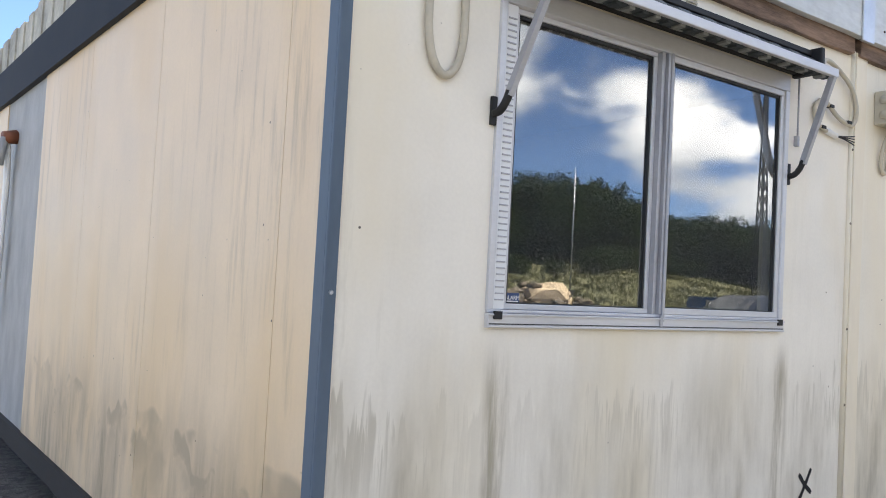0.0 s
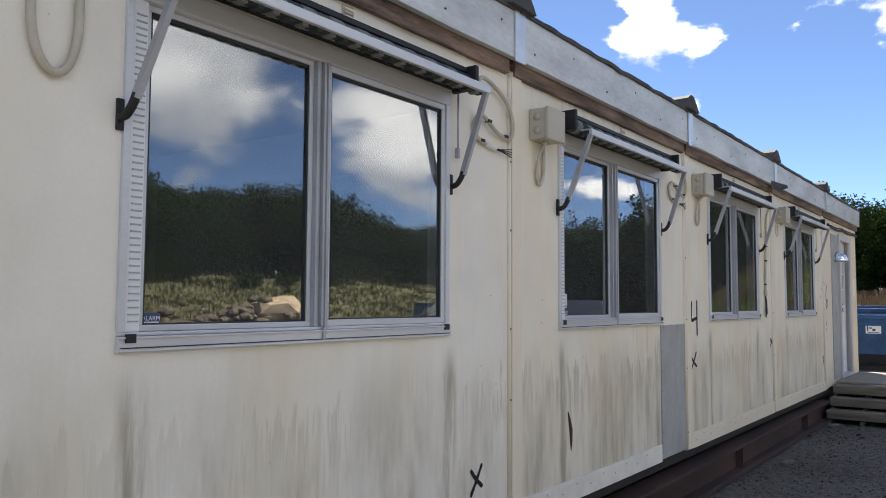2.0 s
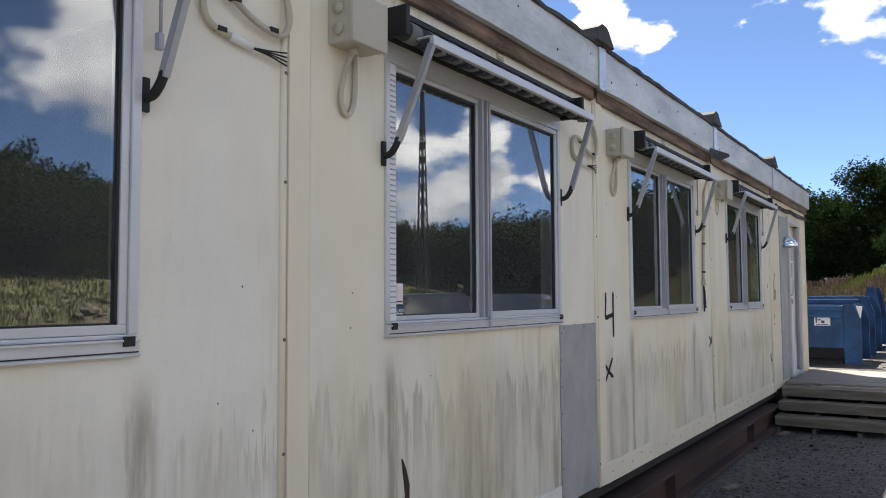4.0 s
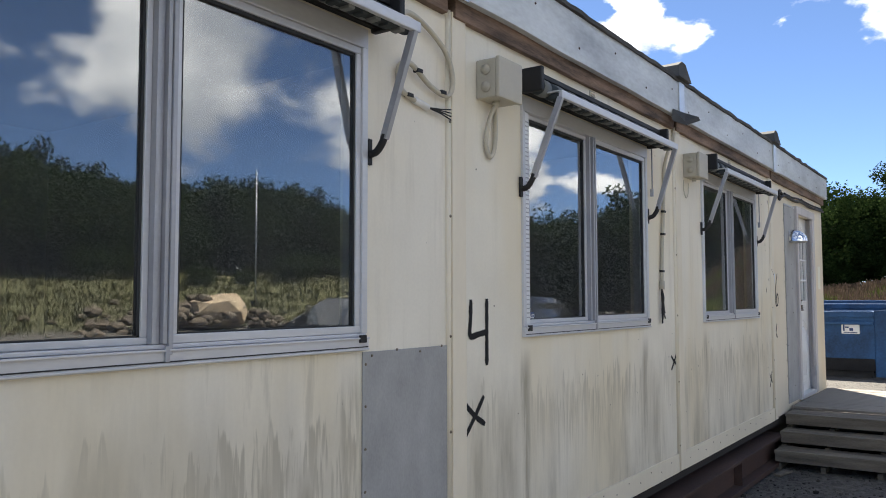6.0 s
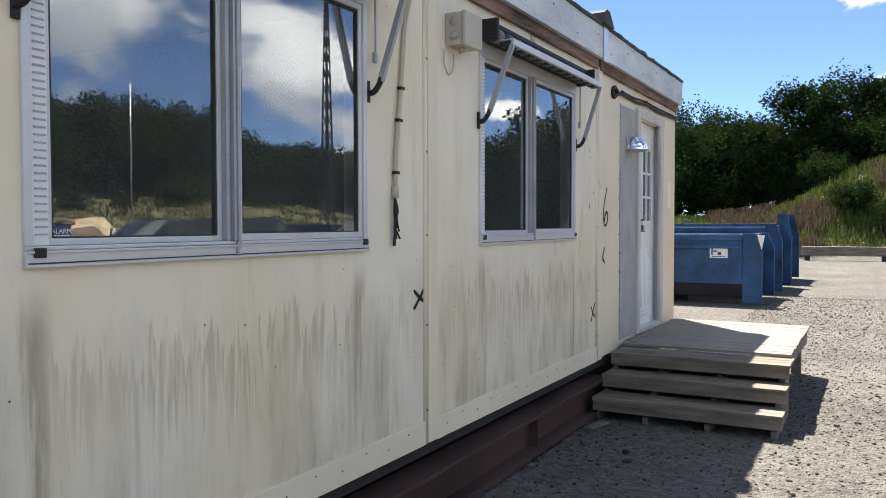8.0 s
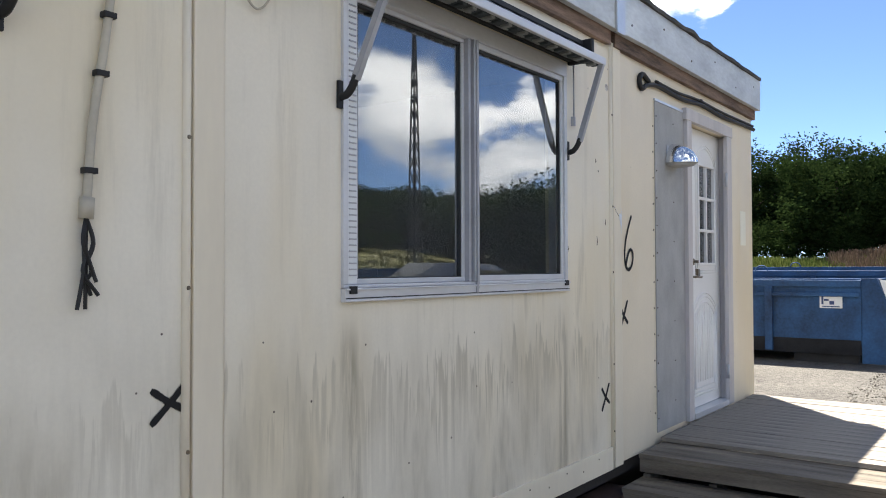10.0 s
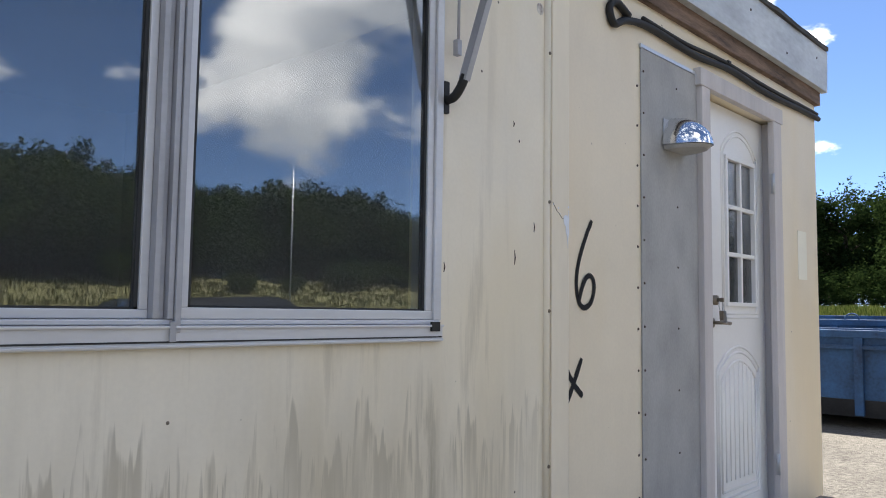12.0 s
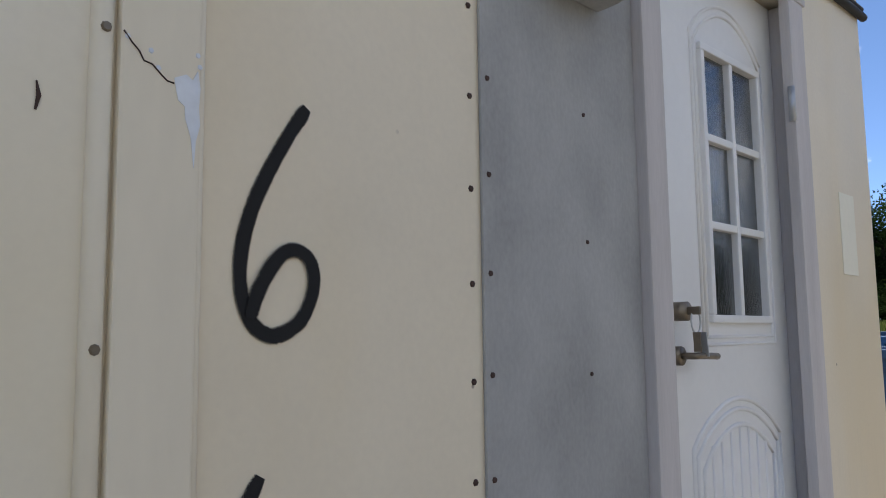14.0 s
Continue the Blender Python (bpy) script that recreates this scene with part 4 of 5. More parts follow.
def mark(label, strokes, at, w=0.014, y=-0.0018):
    bm = bmesh.new()
    for n, s in enumerate(strokes):
        stroke(bm, s, w * 0.92, y - 0.0006 * n)
    t = part("spray_mark", bm, M_SPRAY)
    tagged(t, label, "graffiti", "sprayed marks", "structure")
    for wide, back in ((1.05, 0.0005), (1.16, 0.0009)):
        mist = bmesh.new()
        for n, s in enumerate(strokes):
            stroke(mist, s, w * wide, y + back - 0.0003 * n)
        part("overspray", mist, M_MIST, t, "thin grey overspray")


def cross(x, z, w, h, lw=0.012):
    mark("black sprayed X mark on the cream wall", [[(x - w, z + h * 0.75), (x, z), (x + w, z - h * 0.55)], [(x + w * 0.9, z + h), (x, z), (x - w, z - h)]], None, lw)


mark("black sprayed number 4 on the cream wall", [[(5.925, 1.668), (5.921, 1.58), (5.918, 1.507), (5.99, 1.512), (6.068, 1.522)], [(6.057, 1.672), (6.056, 1.52), (6.055, 1.368)]], None, 0.0138)
cross(5.955, 1.15, 0.082, 0.082)
cross(2.618, 0.745, 0.055, 0.075, 0.011)
cross(8.575, 1.222, 0.062, 0.056, 0.01)
cross(11.435, 0.862, 0.052, 0.075, 0.0095)
cross(11.695, 1.315, 0.06, 0.09, 0.0115)
mark("black sprayed number 6 on the cream wall", [[(11.820, 1.925), (11.775, 1.855), (11.73, 1.765), (11.713, 1.685), (11.725, 1.62), (11.762, 1.592), (11.808, 1.61), (11.832, 1.655), (11.829, 1.695), (11.802, 1.713), (11.772, 1.7), (11.742, 1.655), (11.728, 1.615)]], None, 0.0105)

# ---- entrance door ----
d = tagged(thing("door_1", "white panelled door with six panes and keys in its lock", "door", at=(13.3, 0, 0.52)), kind="structure")
DX0, DX1, DZ0, DZ1 = 12.855, 13.695, 0.56, 2.65
fr = bmesh.new()
box(fr, 12.73, 12.82, -0.035, -0.001, 0.52, 2.65, 0.004)
box(fr, 12.802, 12.85, 0.0, 0.115, 0.52, 2.65, 0.003)
box(fr, 13.70, 13.728, 0.0, 0.115, 0.52, 2.65, 0.003)
box(fr, 13.635, 13.75, -0.035, -0.001, 0.52, 2.65, 0.004)
box(fr, 12.71, 13.77, -0.038, -0.001, 2.651, 2.735, 0.004)
part("door_frame", fr, M_FRAME_WOOD, d, "faded greyish white wooden frame")
part("threshold", cuboid(12.86, 13.695, -0.03, 0.1, 0.515, 0.555, 0.003), M_ALU, d, "aluminium threshold")
GX0, GX1, GZ0, GZ1 = 13.195, 13.54, 1.64, 2.38
leaf = bmesh.new()
xs, zs = (DX0, GX0, GX1, DX1), (DZ0, GZ0, GZ1, DZ1)
for p in range(3):
    for q in range(3):
        if (p, q) != (1, 1):
            box(leaf, xs[p], xs[p + 1], 0.055, 0.095, zs[q], zs[q + 1])
bmesh.ops.remove_doubles(leaf, verts=leaf.verts, dist=0.0004)
lf = part("leaf", leaf, M_DOOR, d)
bead = bmesh.new()
w = 0.022
for a, b, c, e in ((GX0 - w, GX1 + w, GZ0 - w, GZ0), (GX0 - w, GX1 + w, GZ1, GZ1 + w), (GX0 - w, GX0, GZ0, GZ1), (GX1, GX1 + w, GZ0, GZ1)):
    box(bead, a, b, 0.041, 0.057, c, e, 0.004)
part("glazing_bead", bead, M_DOOR, lf)
bars = bmesh.new()
gm = (GX0 + GX1) / 2
box(bars, gm - 0.011, gm + 0.011, 0.045, 0.075, GZ0, GZ1, 0.004)
for q in (1, 2):
    z = GZ0 + q * (GZ1 - GZ0) / 3
    box(bars, GX0, gm - 0.0112, 0.045, 0.075, z - 0.011, z + 0.011, 0.004)
    box(bars, gm + 0.0112, GX1, 0.045, 0.075, z - 0.011, z + 0.011, 0.004)
part("glazing_bar", bars, M_DOOR, lf)
for p in range(2):
    for q in range(3):
        xa, xb = (GX0, gm - 0.011) if p == 0 else (gm + 0.011, GX1)
        za = GZ0 + q * (GZ1 - GZ0) / 3
        part("pane", cuboid(xa, xb, 0.065, 0.071, za, za + (GZ1 - GZ0) / 3), M_RIPPLE, lf)
def moulding(pts, r=0.007):
    return tube([(x, 0.055, z) for x, z in pts], r, 8)
def arch_pts(x0, x1, z0, z1, sag, n=12):
    pts = [(x0, z0), (x0, z1)]
    for k in range(n + 1):
        t = k / n
        pts.append((x0 + (x1 - x0) * t, z1 + sag * math.sin(math.pi * t) ** 0.8))
    return pts + [(x1, z1), (x1, z0)]
for o in (0.0, 0.022, 0.055):
    part("moulding", moulding(arch_pts(13.05 + o, 13.59 - o, 0.64 + o, 1.295 - o, 0.115 - 0.3 * o) + [(13.05 + o, 0.64 + o)]), M_DOOR, lf, "", True)
for o in (0.0, 0.02):
    part("moulding", moulding(arch_pts(13.135 + o, 13.6 - o, 1.56 + o, 2.43 - o, 0.12 - 0.3 * o) + [(13.135 + o, 1.56 + o)], 0.0055), M_DOOR, lf, "", True)
for q in range(7):
    x = 13.155 + q * 0.055
    part("groove_bead", moulding([(x, 0.74), (x, 1.27 + 0.07 * math.sin(math.pi * (q + 1) / 8))], 0.0045), M_DOOR, lf, "", True)
for z in (0.78, 2.30):
    h = part("hinge", tube([(13.632, -0.028, z - 0.055), (13.632, -0.028, z + 0.055)], 0.011, 10), M_STEEL_LIGHT, d, "steel hinge", True)
lk = part("lock_cylinder", tube([(12.975, 0.057, 1.645), (12.975, 0.012, 1.645)], 0.024, 12), M_BRASS, lf, "dark lock cylinder", True)
part("handle_rose", tube([(12.975, 0.057, 1.535), (12.975, 0.033, 1.535)], 0.024, 12), M_BRASS, lf, "", True)
part("door_handle", tube(smooth_path([(12.975, 0.035, 1.535), (12.976, 0.0, 1.535), (13.0, -0.008, 1.535), (13.085, -0.006, 1.532)], 4), 0.0085, 8), M_BRASS, lf, "worn lever handle", True)
keys = thing("key_bunch", "bunch of keys on a ring hanging from the door lock", "keys", at=(12.98, -0.04, 1.6))
ring = [(12.99 + 0.024 * math.sin(a), 0.0, 1.62 + 0.03 * math.cos(a)) for a in [k * 2 * math.pi / 16 for k in range(17)]]
part("key_ring", tube(ring, 0.0025, 6), M_STEEL_LIGHT, keys, "", True)
part("key_in_lock", cuboid(12.97, 12.982, -0.02, 0.012, 1.636, 1.656, 0.002), M_BRASS, keys)
for q, (dx, m) in enumerate(((0.0, M_BRASS), (0.018, M_RED), (-0.012, M_BRASS), (0.01, M_STEEL_LIGHT))):
    b = tube([(12.99 + dx, -0.004 * q, 1.593), (12.995 + dx * 1.5, -0.004 * q, 1.545 - 0.012 * (q % 2))], 0, 4, flat=(0.009, 0.0018))
    part("key", b, m, keys)

# ---- lamp beside the door ----
lamp = thing("wall_lamp", "chrome half-dome outdoor lamp on the grey panel", "lamp", at=(12.52, 0, 2.30))
dome = bmesh.new()
rings = []
for i in range(9):
    a = i / 8 * math.pi / 2
    ring = []
    for k in range(17):
        b = math.pi * k / 16
        ring.append(dome.verts.new((12.485 - 0.112 * math.cos(b) * math.cos(a), -0.014 - 0.175 * math.sin(b) * math.cos(a), 2.31 + 0.135 * math.sin(a))))
    rings.append(ring)
for A, B in zip(rings, rings[1:]):
    for k in range(16):
        dome.faces.new((A[k], A[k + 1], B[k + 1], B[k]))
bmesh.ops.remove_doubles(dome, verts=dome.verts, dist=0.0005)
part("shade", dome, M_CHROME, lamp, "polished chrome half-dome shade", True)
bm = bmesh.new()
fan = [bm.verts.new((12.485 - 0.106 * math.cos(math.pi * k / 16), -0.014 - 0.168 * math.sin(math.pi * k / 16), 2.308)) for k in range(17)]
low = [bm.verts.new((12.485 - 0.095 * math.cos(math.pi * k / 16), -0.014 - 0.15 * math.sin(math.pi * k / 16), 2.292)) for k in range(17)]
for k in range(16):
    bm.faces.new((fan[k], fan[k + 1], low[k + 1], low[k]))
bm.faces.new(low); bm.faces.new(list(reversed(fan)))
part("diffuser", bm, M_GREY_PANEL, lamp, "dull grey diffuser")
part("back_plate", cuboid(12.385, 12.585, -0.014, -0.0085, 2.312, 2.43, 0.003), M_ALU_DULL, lamp)

# ---- deck and steps ----
deck = thing("wooden_deck", "weathered grey wooden landing deck in front of the door", "deck", at=(13.3, -0.75, 0))
bm0 = cuboid(0, 0.118, -1.47, -0.035, 0.487, 0.513, 0.002)
plank_me = finish("plank", bm0, M_WOOD_DECK)
for q in range(17):
    o = new("plank", plank_me)
    o.location = (12.165 + q * 0.1255, random.uniform(-0.006, 0.006), random.uniform(-0.0015, 0.0015))
    settle(o, deck)
part("beam", cuboid(12.18, 14.29, -1.44, -1.395, 0.34, 0.486, 0.003), M_WOOD_STEP, deck)
part("beam", cuboid(12.18, 14.29, -0.16, -0.115, 0.34, 0.486, 0.003), M_WOOD_STEP, deck)
part("beam", cuboid(14.245, 14.29, -1.394, -0.161, 0.34, 0.485, 0.003), M_WOOD_STEP, deck)
for x in (12.3, 14.18):
    for y in (-1.39, -0.2):
        part("post", cuboid(x, x + 0.095, y, y + 0.095, 0.0, 0.485, 0.003), M_WOOD_STEP, deck)
steps = thing("wooden_steps", "three weathered wooden steps up to the deck", "steps", at=(11.8, -0.75, 0))
for x0, x1, z in ((11.78, 12.19, 0.482), (11.53, 11.86, 0.333), (11.27, 11.60, 0.185)):
    n = 3
    wd = (x1 - x0) / n
    for q in range(n):
        part("tread", cuboid(x0 + q * wd + 0.002, x0 + (q + 1) * wd - 0.002, -1.5, -0.05, z - 0.028, z, 0.003), M_WOOD_STEP, steps)
    part("front_board", cuboid(x0 + 0.006, x0 + 0.034, -1.495, -0.055, z - 0.108, z - 0.029, 0.002), M_WOOD_STEP, steps)
# added board that hides the sunlit gravel, its dark colour imitating shade
part("step_shade_board", cuboid(12.155, 12.175, -1.45, -0.06, 0.0, 0.34), M_DARK, steps, "added dark board standing in for the shade behind the steps")
for y in (-1.46, -0.98, -0.5, -0.1):
    st = bmesh.new()
    box(st, 11.32, 12.15, y, y + 0.045, 0.0, 0.055)
    box(st, 11.58, 12.15, y, y + 0.045, 0.055, 0.2)
    box(st, 11.84, 12.15, y, y + 0.045, 0.2, 0.35)
    part("stringer", st, M_WOOD_STEP, steps)
for x, y, l in ((4.6, -0.25, 0.3), (3.9, -0.2, 0.35), (7.9, -0.25, 0.2), (14.9, -2.6, 0.22), (10.9, -0.15, 0.25)):
    t = part("wood_scrap", tube([(x, y, 0.02), (x + l, y - 0.06, 0.025)], 0, 4, flat=(0.03, 0.01)), M_WOOD_STEP)
    tagged(t, "broken bit of weathered wood on the gravel", "wood scrap", "wood scraps")


# ---- containers ----
def build_skip(x, y, length, w, h, lean, sign, tall=0.0, label=""):
    """Open hook-lift skip: x, y its near corner, running towards +y for length and +x for w."""
    t = thing("skip", label, "container", "blue skips", (x + w / 2, y + length / 2, 0))
    fl = 0.16
    bm = bmesh.new()
    # sloping tub of outer and inner skins
    def ringv(z, inset, o):
        return [bm.verts.new(p) for p in ((x + inset + o, y + o, z), (x + w - inset - o, y + o, z), (x + w - inset - o, y + length - o, z), (x + inset + o, y + length - o, z))]
    rings = [ringv(fl, 0.18, 0.0), ringv(0.42, 0.0, 0.0), ringv(h, 0.0, 0.0), ringv(h, 0.0, 0.06), ringv(0.48, 0.0, 0.06), ringv(fl + 0.06, 0.18, 0.06)]
    for A, B in zip(rings, rings[1:]):
        for k in range(4):
            bm.faces.new((A[k], A[(k + 1) % 4], B[(k + 1) % 4], B[k]))
    bm.faces.new(list(reversed(rings[0]))); bm.faces.new(rings[-1])
    part("tub", bm, M_SKIP, t)
    rim = bmesh.new()
    for a, b, c, e in ((x - 0.05, x + 0.08, y, y + length), (x + w - 0.08, x + w + 0.05, y, y + length), (x + 0.081, x + w - 0.081, y, y + 0.1), (x + 0.081, x + w - 0.081, y + length - 0.1, y + length)):
        box(rim, a, b, c, e, h, h + 0.11, 0.01)
    part("rim", rim, M_SKIP, t)
    lbm = bmesh.new()
    A = [lbm.verts.new(p) for p in ((x + 0.175, y + 0.01, fl), (x - 0.006, y + 0.01, 0.42), (x - 0.02, y + 0.01, 0.42), (x + 0.16, y + 0.01, fl))]
    B = [lbm.verts.new((v.co.x, y + length - 0.01, v.co.z)) for v in A]
    for k in range(4):
        lbm.faces.new((A[k], A[(k + 1) % 4], B[(k + 1) % 4], B[k]))
    lbm.faces.new(A); lbm.faces.new(list(reversed(B)))
    part("lower_band", lbm, M_SKIP_DARK, t, "dark scuffed lower band")
    part("side_ridge", cuboid(x - 0.06, x - 0.001, y + 0.02, y + length - 0.02, h - 0.16, h - 0.1, 0.008), M_SKIP, t)
    for q in range(int(length / 1.35)):
        yy = y + 1.35 + q * 1.3
        part("rib", cuboid(x - 0.07, x - 0.001, yy, yy + 0.12, 0.20, h, 0.008), M_SKIP, t)
    # end frame with slanting buttresses
    for xx in (x + 0.02, x + w - 0.14):
        b = bmesh.new()
        prof = [(0.0, 0.05), (-0.36, 0.05), (-0.36, h * 0.84), (-0.22, h + 0.12 + tall), (0.0, h + 0.12 + tall)]
        A = [b.verts.new((xx, y - 0.002 + py, pz)) for py, pz in prof]
        B = [b.verts.new((xx + 0.12, y - 0.002 + py, pz)) for py, pz in prof]
        for k in range(5):
            b.faces.new((A[k], A[(k + 1) % 5], B[(k + 1) % 5], B[k]))
        b.faces.new(A); b.faces.new(list(reversed(B)))
        part("buttress", b, M_SKIP, t)
    part("end_plate", cuboid(x + 0.14, x + w - 0.14, y - 0.1, y - 0.003, 0.2, h + 0.1 + tall, 0.01), M_SKIP, t)
    for yy in (y + 0.5, y + length - 0.7):
        for xx in (x + 0.35, x + w - 0.5):
            part("skid", cuboid(xx, xx + 0.12, yy - 0.4, yy + 0.6, 0.0, fl), M_SKIP_DARK, t, "dark steel skid")
    part("hook_eye", tube([(x - 0.03 , y + 2.4 + 0.12 * math.cos(a), h + 0.1 + 0.12 * math.sin(a)) for a in [k * math.pi / 8 for k in range(9)]], 0.014, 6), M_SKIP, t, "", True)
    return t


s1 = build_skip(21.45, 0.25, 5.6, 2.2, 1.28, 0, 1, 0.02, "scuffed blue steel skip with a white label on gravel")
lb = part("label_plate", cuboid(21.425, 21.447, 0.52, 0.86, 0.93, 1.15, 0.002), M_WHITE, s1, "white sticker with dark bars")
bm = bmesh.new()
box(bm, 21.418, 21.424, 0.80, 0.83, 0.99, 1.12); box(bm, 21.418, 21.424, 0.72, 0.79, 1.05, 1.08); box(bm, 21.418, 21.424, 0.64, 0.71, 0.99, 1.05); box(bm, 21.418, 21.424, 0.56, 0.82, 0.95, 0.965)
part("lettering_bar", bm, M_SIGN_BLUE, lb)
fl = bmesh.new()
v = [fl.verts.new(p) for p in ((21.44, -0.02, 1.40), (21.44, -0.16, 1.38), (21.44, -0.11, 1.10), (21.46, -0.02, 1.40), (21.46, -0.16, 1.38), (21.46, -0.11, 1.10))]
for q in ((0, 1, 2), (5, 4, 3), (0, 3, 4, 1), (1, 4, 5, 2), (2, 5, 3, 0)):
    fl.faces.new([v[k] for k in q])
part("pennant_sticker", fl, M_WHITE, s1, "white triangular sticker")
build_skip(24.6, 0.2, 5.6, 2.2, 1.42, 0, 1, 0.05, "dark blue steel skip standing behind another")
build_skip(28.0, 0.3, 5.8, 2.3, 1.5, 0, 1, 0.25, "tall blue steel skip at the edge of the yard")

rail = thing("timber_barrier", "low grey timber barrier at the edge of the yard", "barrier", at=(43.2, -2, 0))
for q in range(3):
    y1 = 0.9 - q * 3.6
    part("log", cuboid(43.0 + q * 0.9, 43.32 + q * 0.9, y1 - 3.5, y1, 0.22, 0.62, 0.03), M_WOOD_STEP, rail)
    for yy in (y1 - 0.35, y1 - 3.3):
        part("support", cuboid(43.02 + q * 0.9, 43.3 + q * 0.9, yy, yy + 0.2, 0.0, 0.22), M_DARK, rail)


# ---- trees ----
def tree_meshes(seed, height, spread, leaves, mat, leaf=0.3):
    rnd = random.Random(seed)
    bm = bmesh.new()
    trunk_top = height * 0.62
    pts = [Vector((0, 0, -0.4))]
    for k in range(1, 7):
        pts.append(Vector((rnd.uniform(-0.12, 0.12) * k * 0.5, rnd.uniform(-0.12, 0.12) * k * 0.5, trunk_top * k / 6)))
    tk = tube(pts, [height * 0.026 * (1 - 0.11 * k) for k in range(7)], 7)
    tips = []
    segs = []
    for k in range(15):
        t = rnd.uniform(0.25, 1.0)
        base = pts[min(6, int(t * 6))]
        a = rnd.uniform(0, 2 * math.pi)
        reach = spread * rnd.uniform(0.45, 0.9) * (1.1 - 0.45 * abs(t - 0.45))
        tip = base + Vector((math.cos(a) * reach, math.sin(a) * reach, rnd.uniform(0.05, 0.30) * height * (1.05 - 0.35 * t)))
        mid = base.lerp(tip, 0.5) + Vector((0, 0, 0.04 * height))
        segs.append((base, mid, tip))
        tips += [(tip, 1.0), (mid.lerp(tip, 0.4), 0.8), (mid, 0.65)]
    me_t = bpy.data.meshes.new("trunk")
    for base, mid, tip in segs:
        lb = tube([base, mid, tip], [height * 0.009, height * 0.006, height * 0.002], 5)
        tmp = bpy.data.meshes.new("limb_tmp")
        lb.to_mesh(tmp); lb.free()
        tk.from_mesh(tmp)
        bpy.data.meshes.remove(tmp)
    tk.to_mesh(me_t); tk.free()
    me_t.materials.append(M_BARK)
    # clumps of leaves round the limb ends, and their leaves
    clumps = []
    for tip, s in tips:
        for q in range(4):
            clumps.append((tip + Vector((rnd.gauss(0, 1), rnd.gauss(0, 1), rnd.gauss(0, 0.8))) * spread * 0.13, s * spread * rnd.uniform(0.13, 0.27)))
    # fuller inner crown, lobed and rounded
    for q in range(70):
        d = Vector((rnd.gauss(0, 1), rnd.gauss(0, 1), rnd.gauss(0, 1))).normalized() * rnd.random() ** 0.35
        clumps.append((Vector((d.x * spread * 0.85, d.y * spread * 0.85, height * (0.51 + 0.36 * d.z))), spread * rnd.uniform(0.16, 0.32)))
    verts, faces = [], []
    for n in range(leaves):
        c, r = clumps[rnd.randrange(len(clumps))]
        d = Vector((rnd.gauss(0, 1), rnd.gauss(0, 1), rnd.gauss(0, 0.8))).normalized() * r * rnd.random() ** 0.4
        p = c + d
        a = Vector((rnd.gauss(0, 1), rnd.gauss(0, 1), rnd.gauss(0, 0.7))).normalized()
        b = a.cross(Vector((rnd.gauss(0, 1), rnd.gauss(0, 1), rnd.gauss(0, 1)))).normalized()
        s = leaf * rnd.uniform(0.55, 1.25)
        i = len(verts)
        verts += [tuple(p - a * s * 0.6), tuple(p + b * s * 0.33 + a * s * 0.05), tuple(p + a * s * 0.6), tuple(p - b * s * 0.3)]
        faces.append((i, i + 1, i + 2, i + 3))
    me = bpy.data.meshes.new("crown")
    me.from_pydata(verts, [], faces)
    me.materials.append(mat)
    return me_t, me


KINDS = [tree_meshes(11, 11.5, 4.6, 30000, M_LEAF, 0.23), tree_meshes(12, 13.5, 4.4, 30000, M_LEAF, 0.23), tree_meshes(13, 9.0, 4.4, 26000, M_LEAF2, 0.22), tree_meshes(14, 4.2, 2.6, 9000, M_LEAF2, 0.17),
         tree_meshes(21, 11.0, 5.2, 22000, M_LEAF, 0.32), tree_meshes(22, 10.5, 5.4, 22000, M_LEAF2, 0.32)]


def plant_tree(k, x, y, s, turn, label):
    t = thing("bush" if k == 3 else "tree", label, "bush" if k == 3 else "tree", "trees round the yard", (0, 0, 0))
    for name, me in zip(("trunk", "crown"), KINDS[k]):
        new(name, me).parent = t
    t.matrix_basis = pose(x, y, rise(x, y) - 0.1, 0, 0, turn) @ Matrix.Scale(s, 4)


rt = random.Random(5)
LABELS = ("dark leafy oak at the edge of the yard", "tall dark deciduous tree in a row", "broad green deciduous tree on the bank", "low leafy bush under the trees", "dark tree in the wood across the yard", "green tree in the wood across the yard")
spots = []
# row seen beyond the containers
for y in np.arange(-12, 34, 3.3):
    up = 0.80 - 0.22 / (1 + math.exp((y - 1) / 2))
    spots.append((rt.choice((0, 0, 1, 2)), 57 + rt.uniform(-2, 3) - 0.1 * y, y + rt.uniform(-1, 1), up + rt.uniform(-0.07, 0.08)))
for y in np.arange(-14, 32, 3.4):
    spots.append((rt.choice((0, 1, 2)), 64 + rt.uniform(-2, 3), y, rt.uniform(0.72, 0.85)))
for y in np.arange(-8, 24, 2.8):
    spots.append((3, 53.0 + rt.uniform(-1, 2), y, rt.uniform(0.6, 0.9)))
# wood round the south of the yard, which the panes mirror
# stations along it with the height of its trees
way = [(-25, -46, 9.5), (0, -48, 9.5), (25, -52, 9.6), (38, -55, 8.8), (48, -58, 8.7), (58, -60, 10.6), (66, -61, 9.3), (72, -61, 7.8), (78, -57, 7.6), (84, -48, 9.0), (80, -28, 13), (72, -16, 13)]
path = smooth_path(way, 6)
for n, q in enumerate(path):
    for r in range(2):
        spots.append((rt.choice((4, 4, 5)), q.x + rt.uniform(-1.5, 1.5) + 1.5 * r, q.y + rt.uniform(-1.5, 1.5) - 5 * r, q.z / 10.4 * rt.uniform(0.92, 1.05)))
    for r in range(2):
        spots.append((3, q.x + rt.uniform(-0.8, 0.8) + 1.6 * r, q.y + rt.uniform(-3, 0.5), rt.uniform(0.9, 1.3)))
    if n % 3 == 0:
        spots.append((3, q.x + rt.uniform(-2, 2), q.y + rt.uniform(4, 9), rt.uniform(0.4, 0.8)))
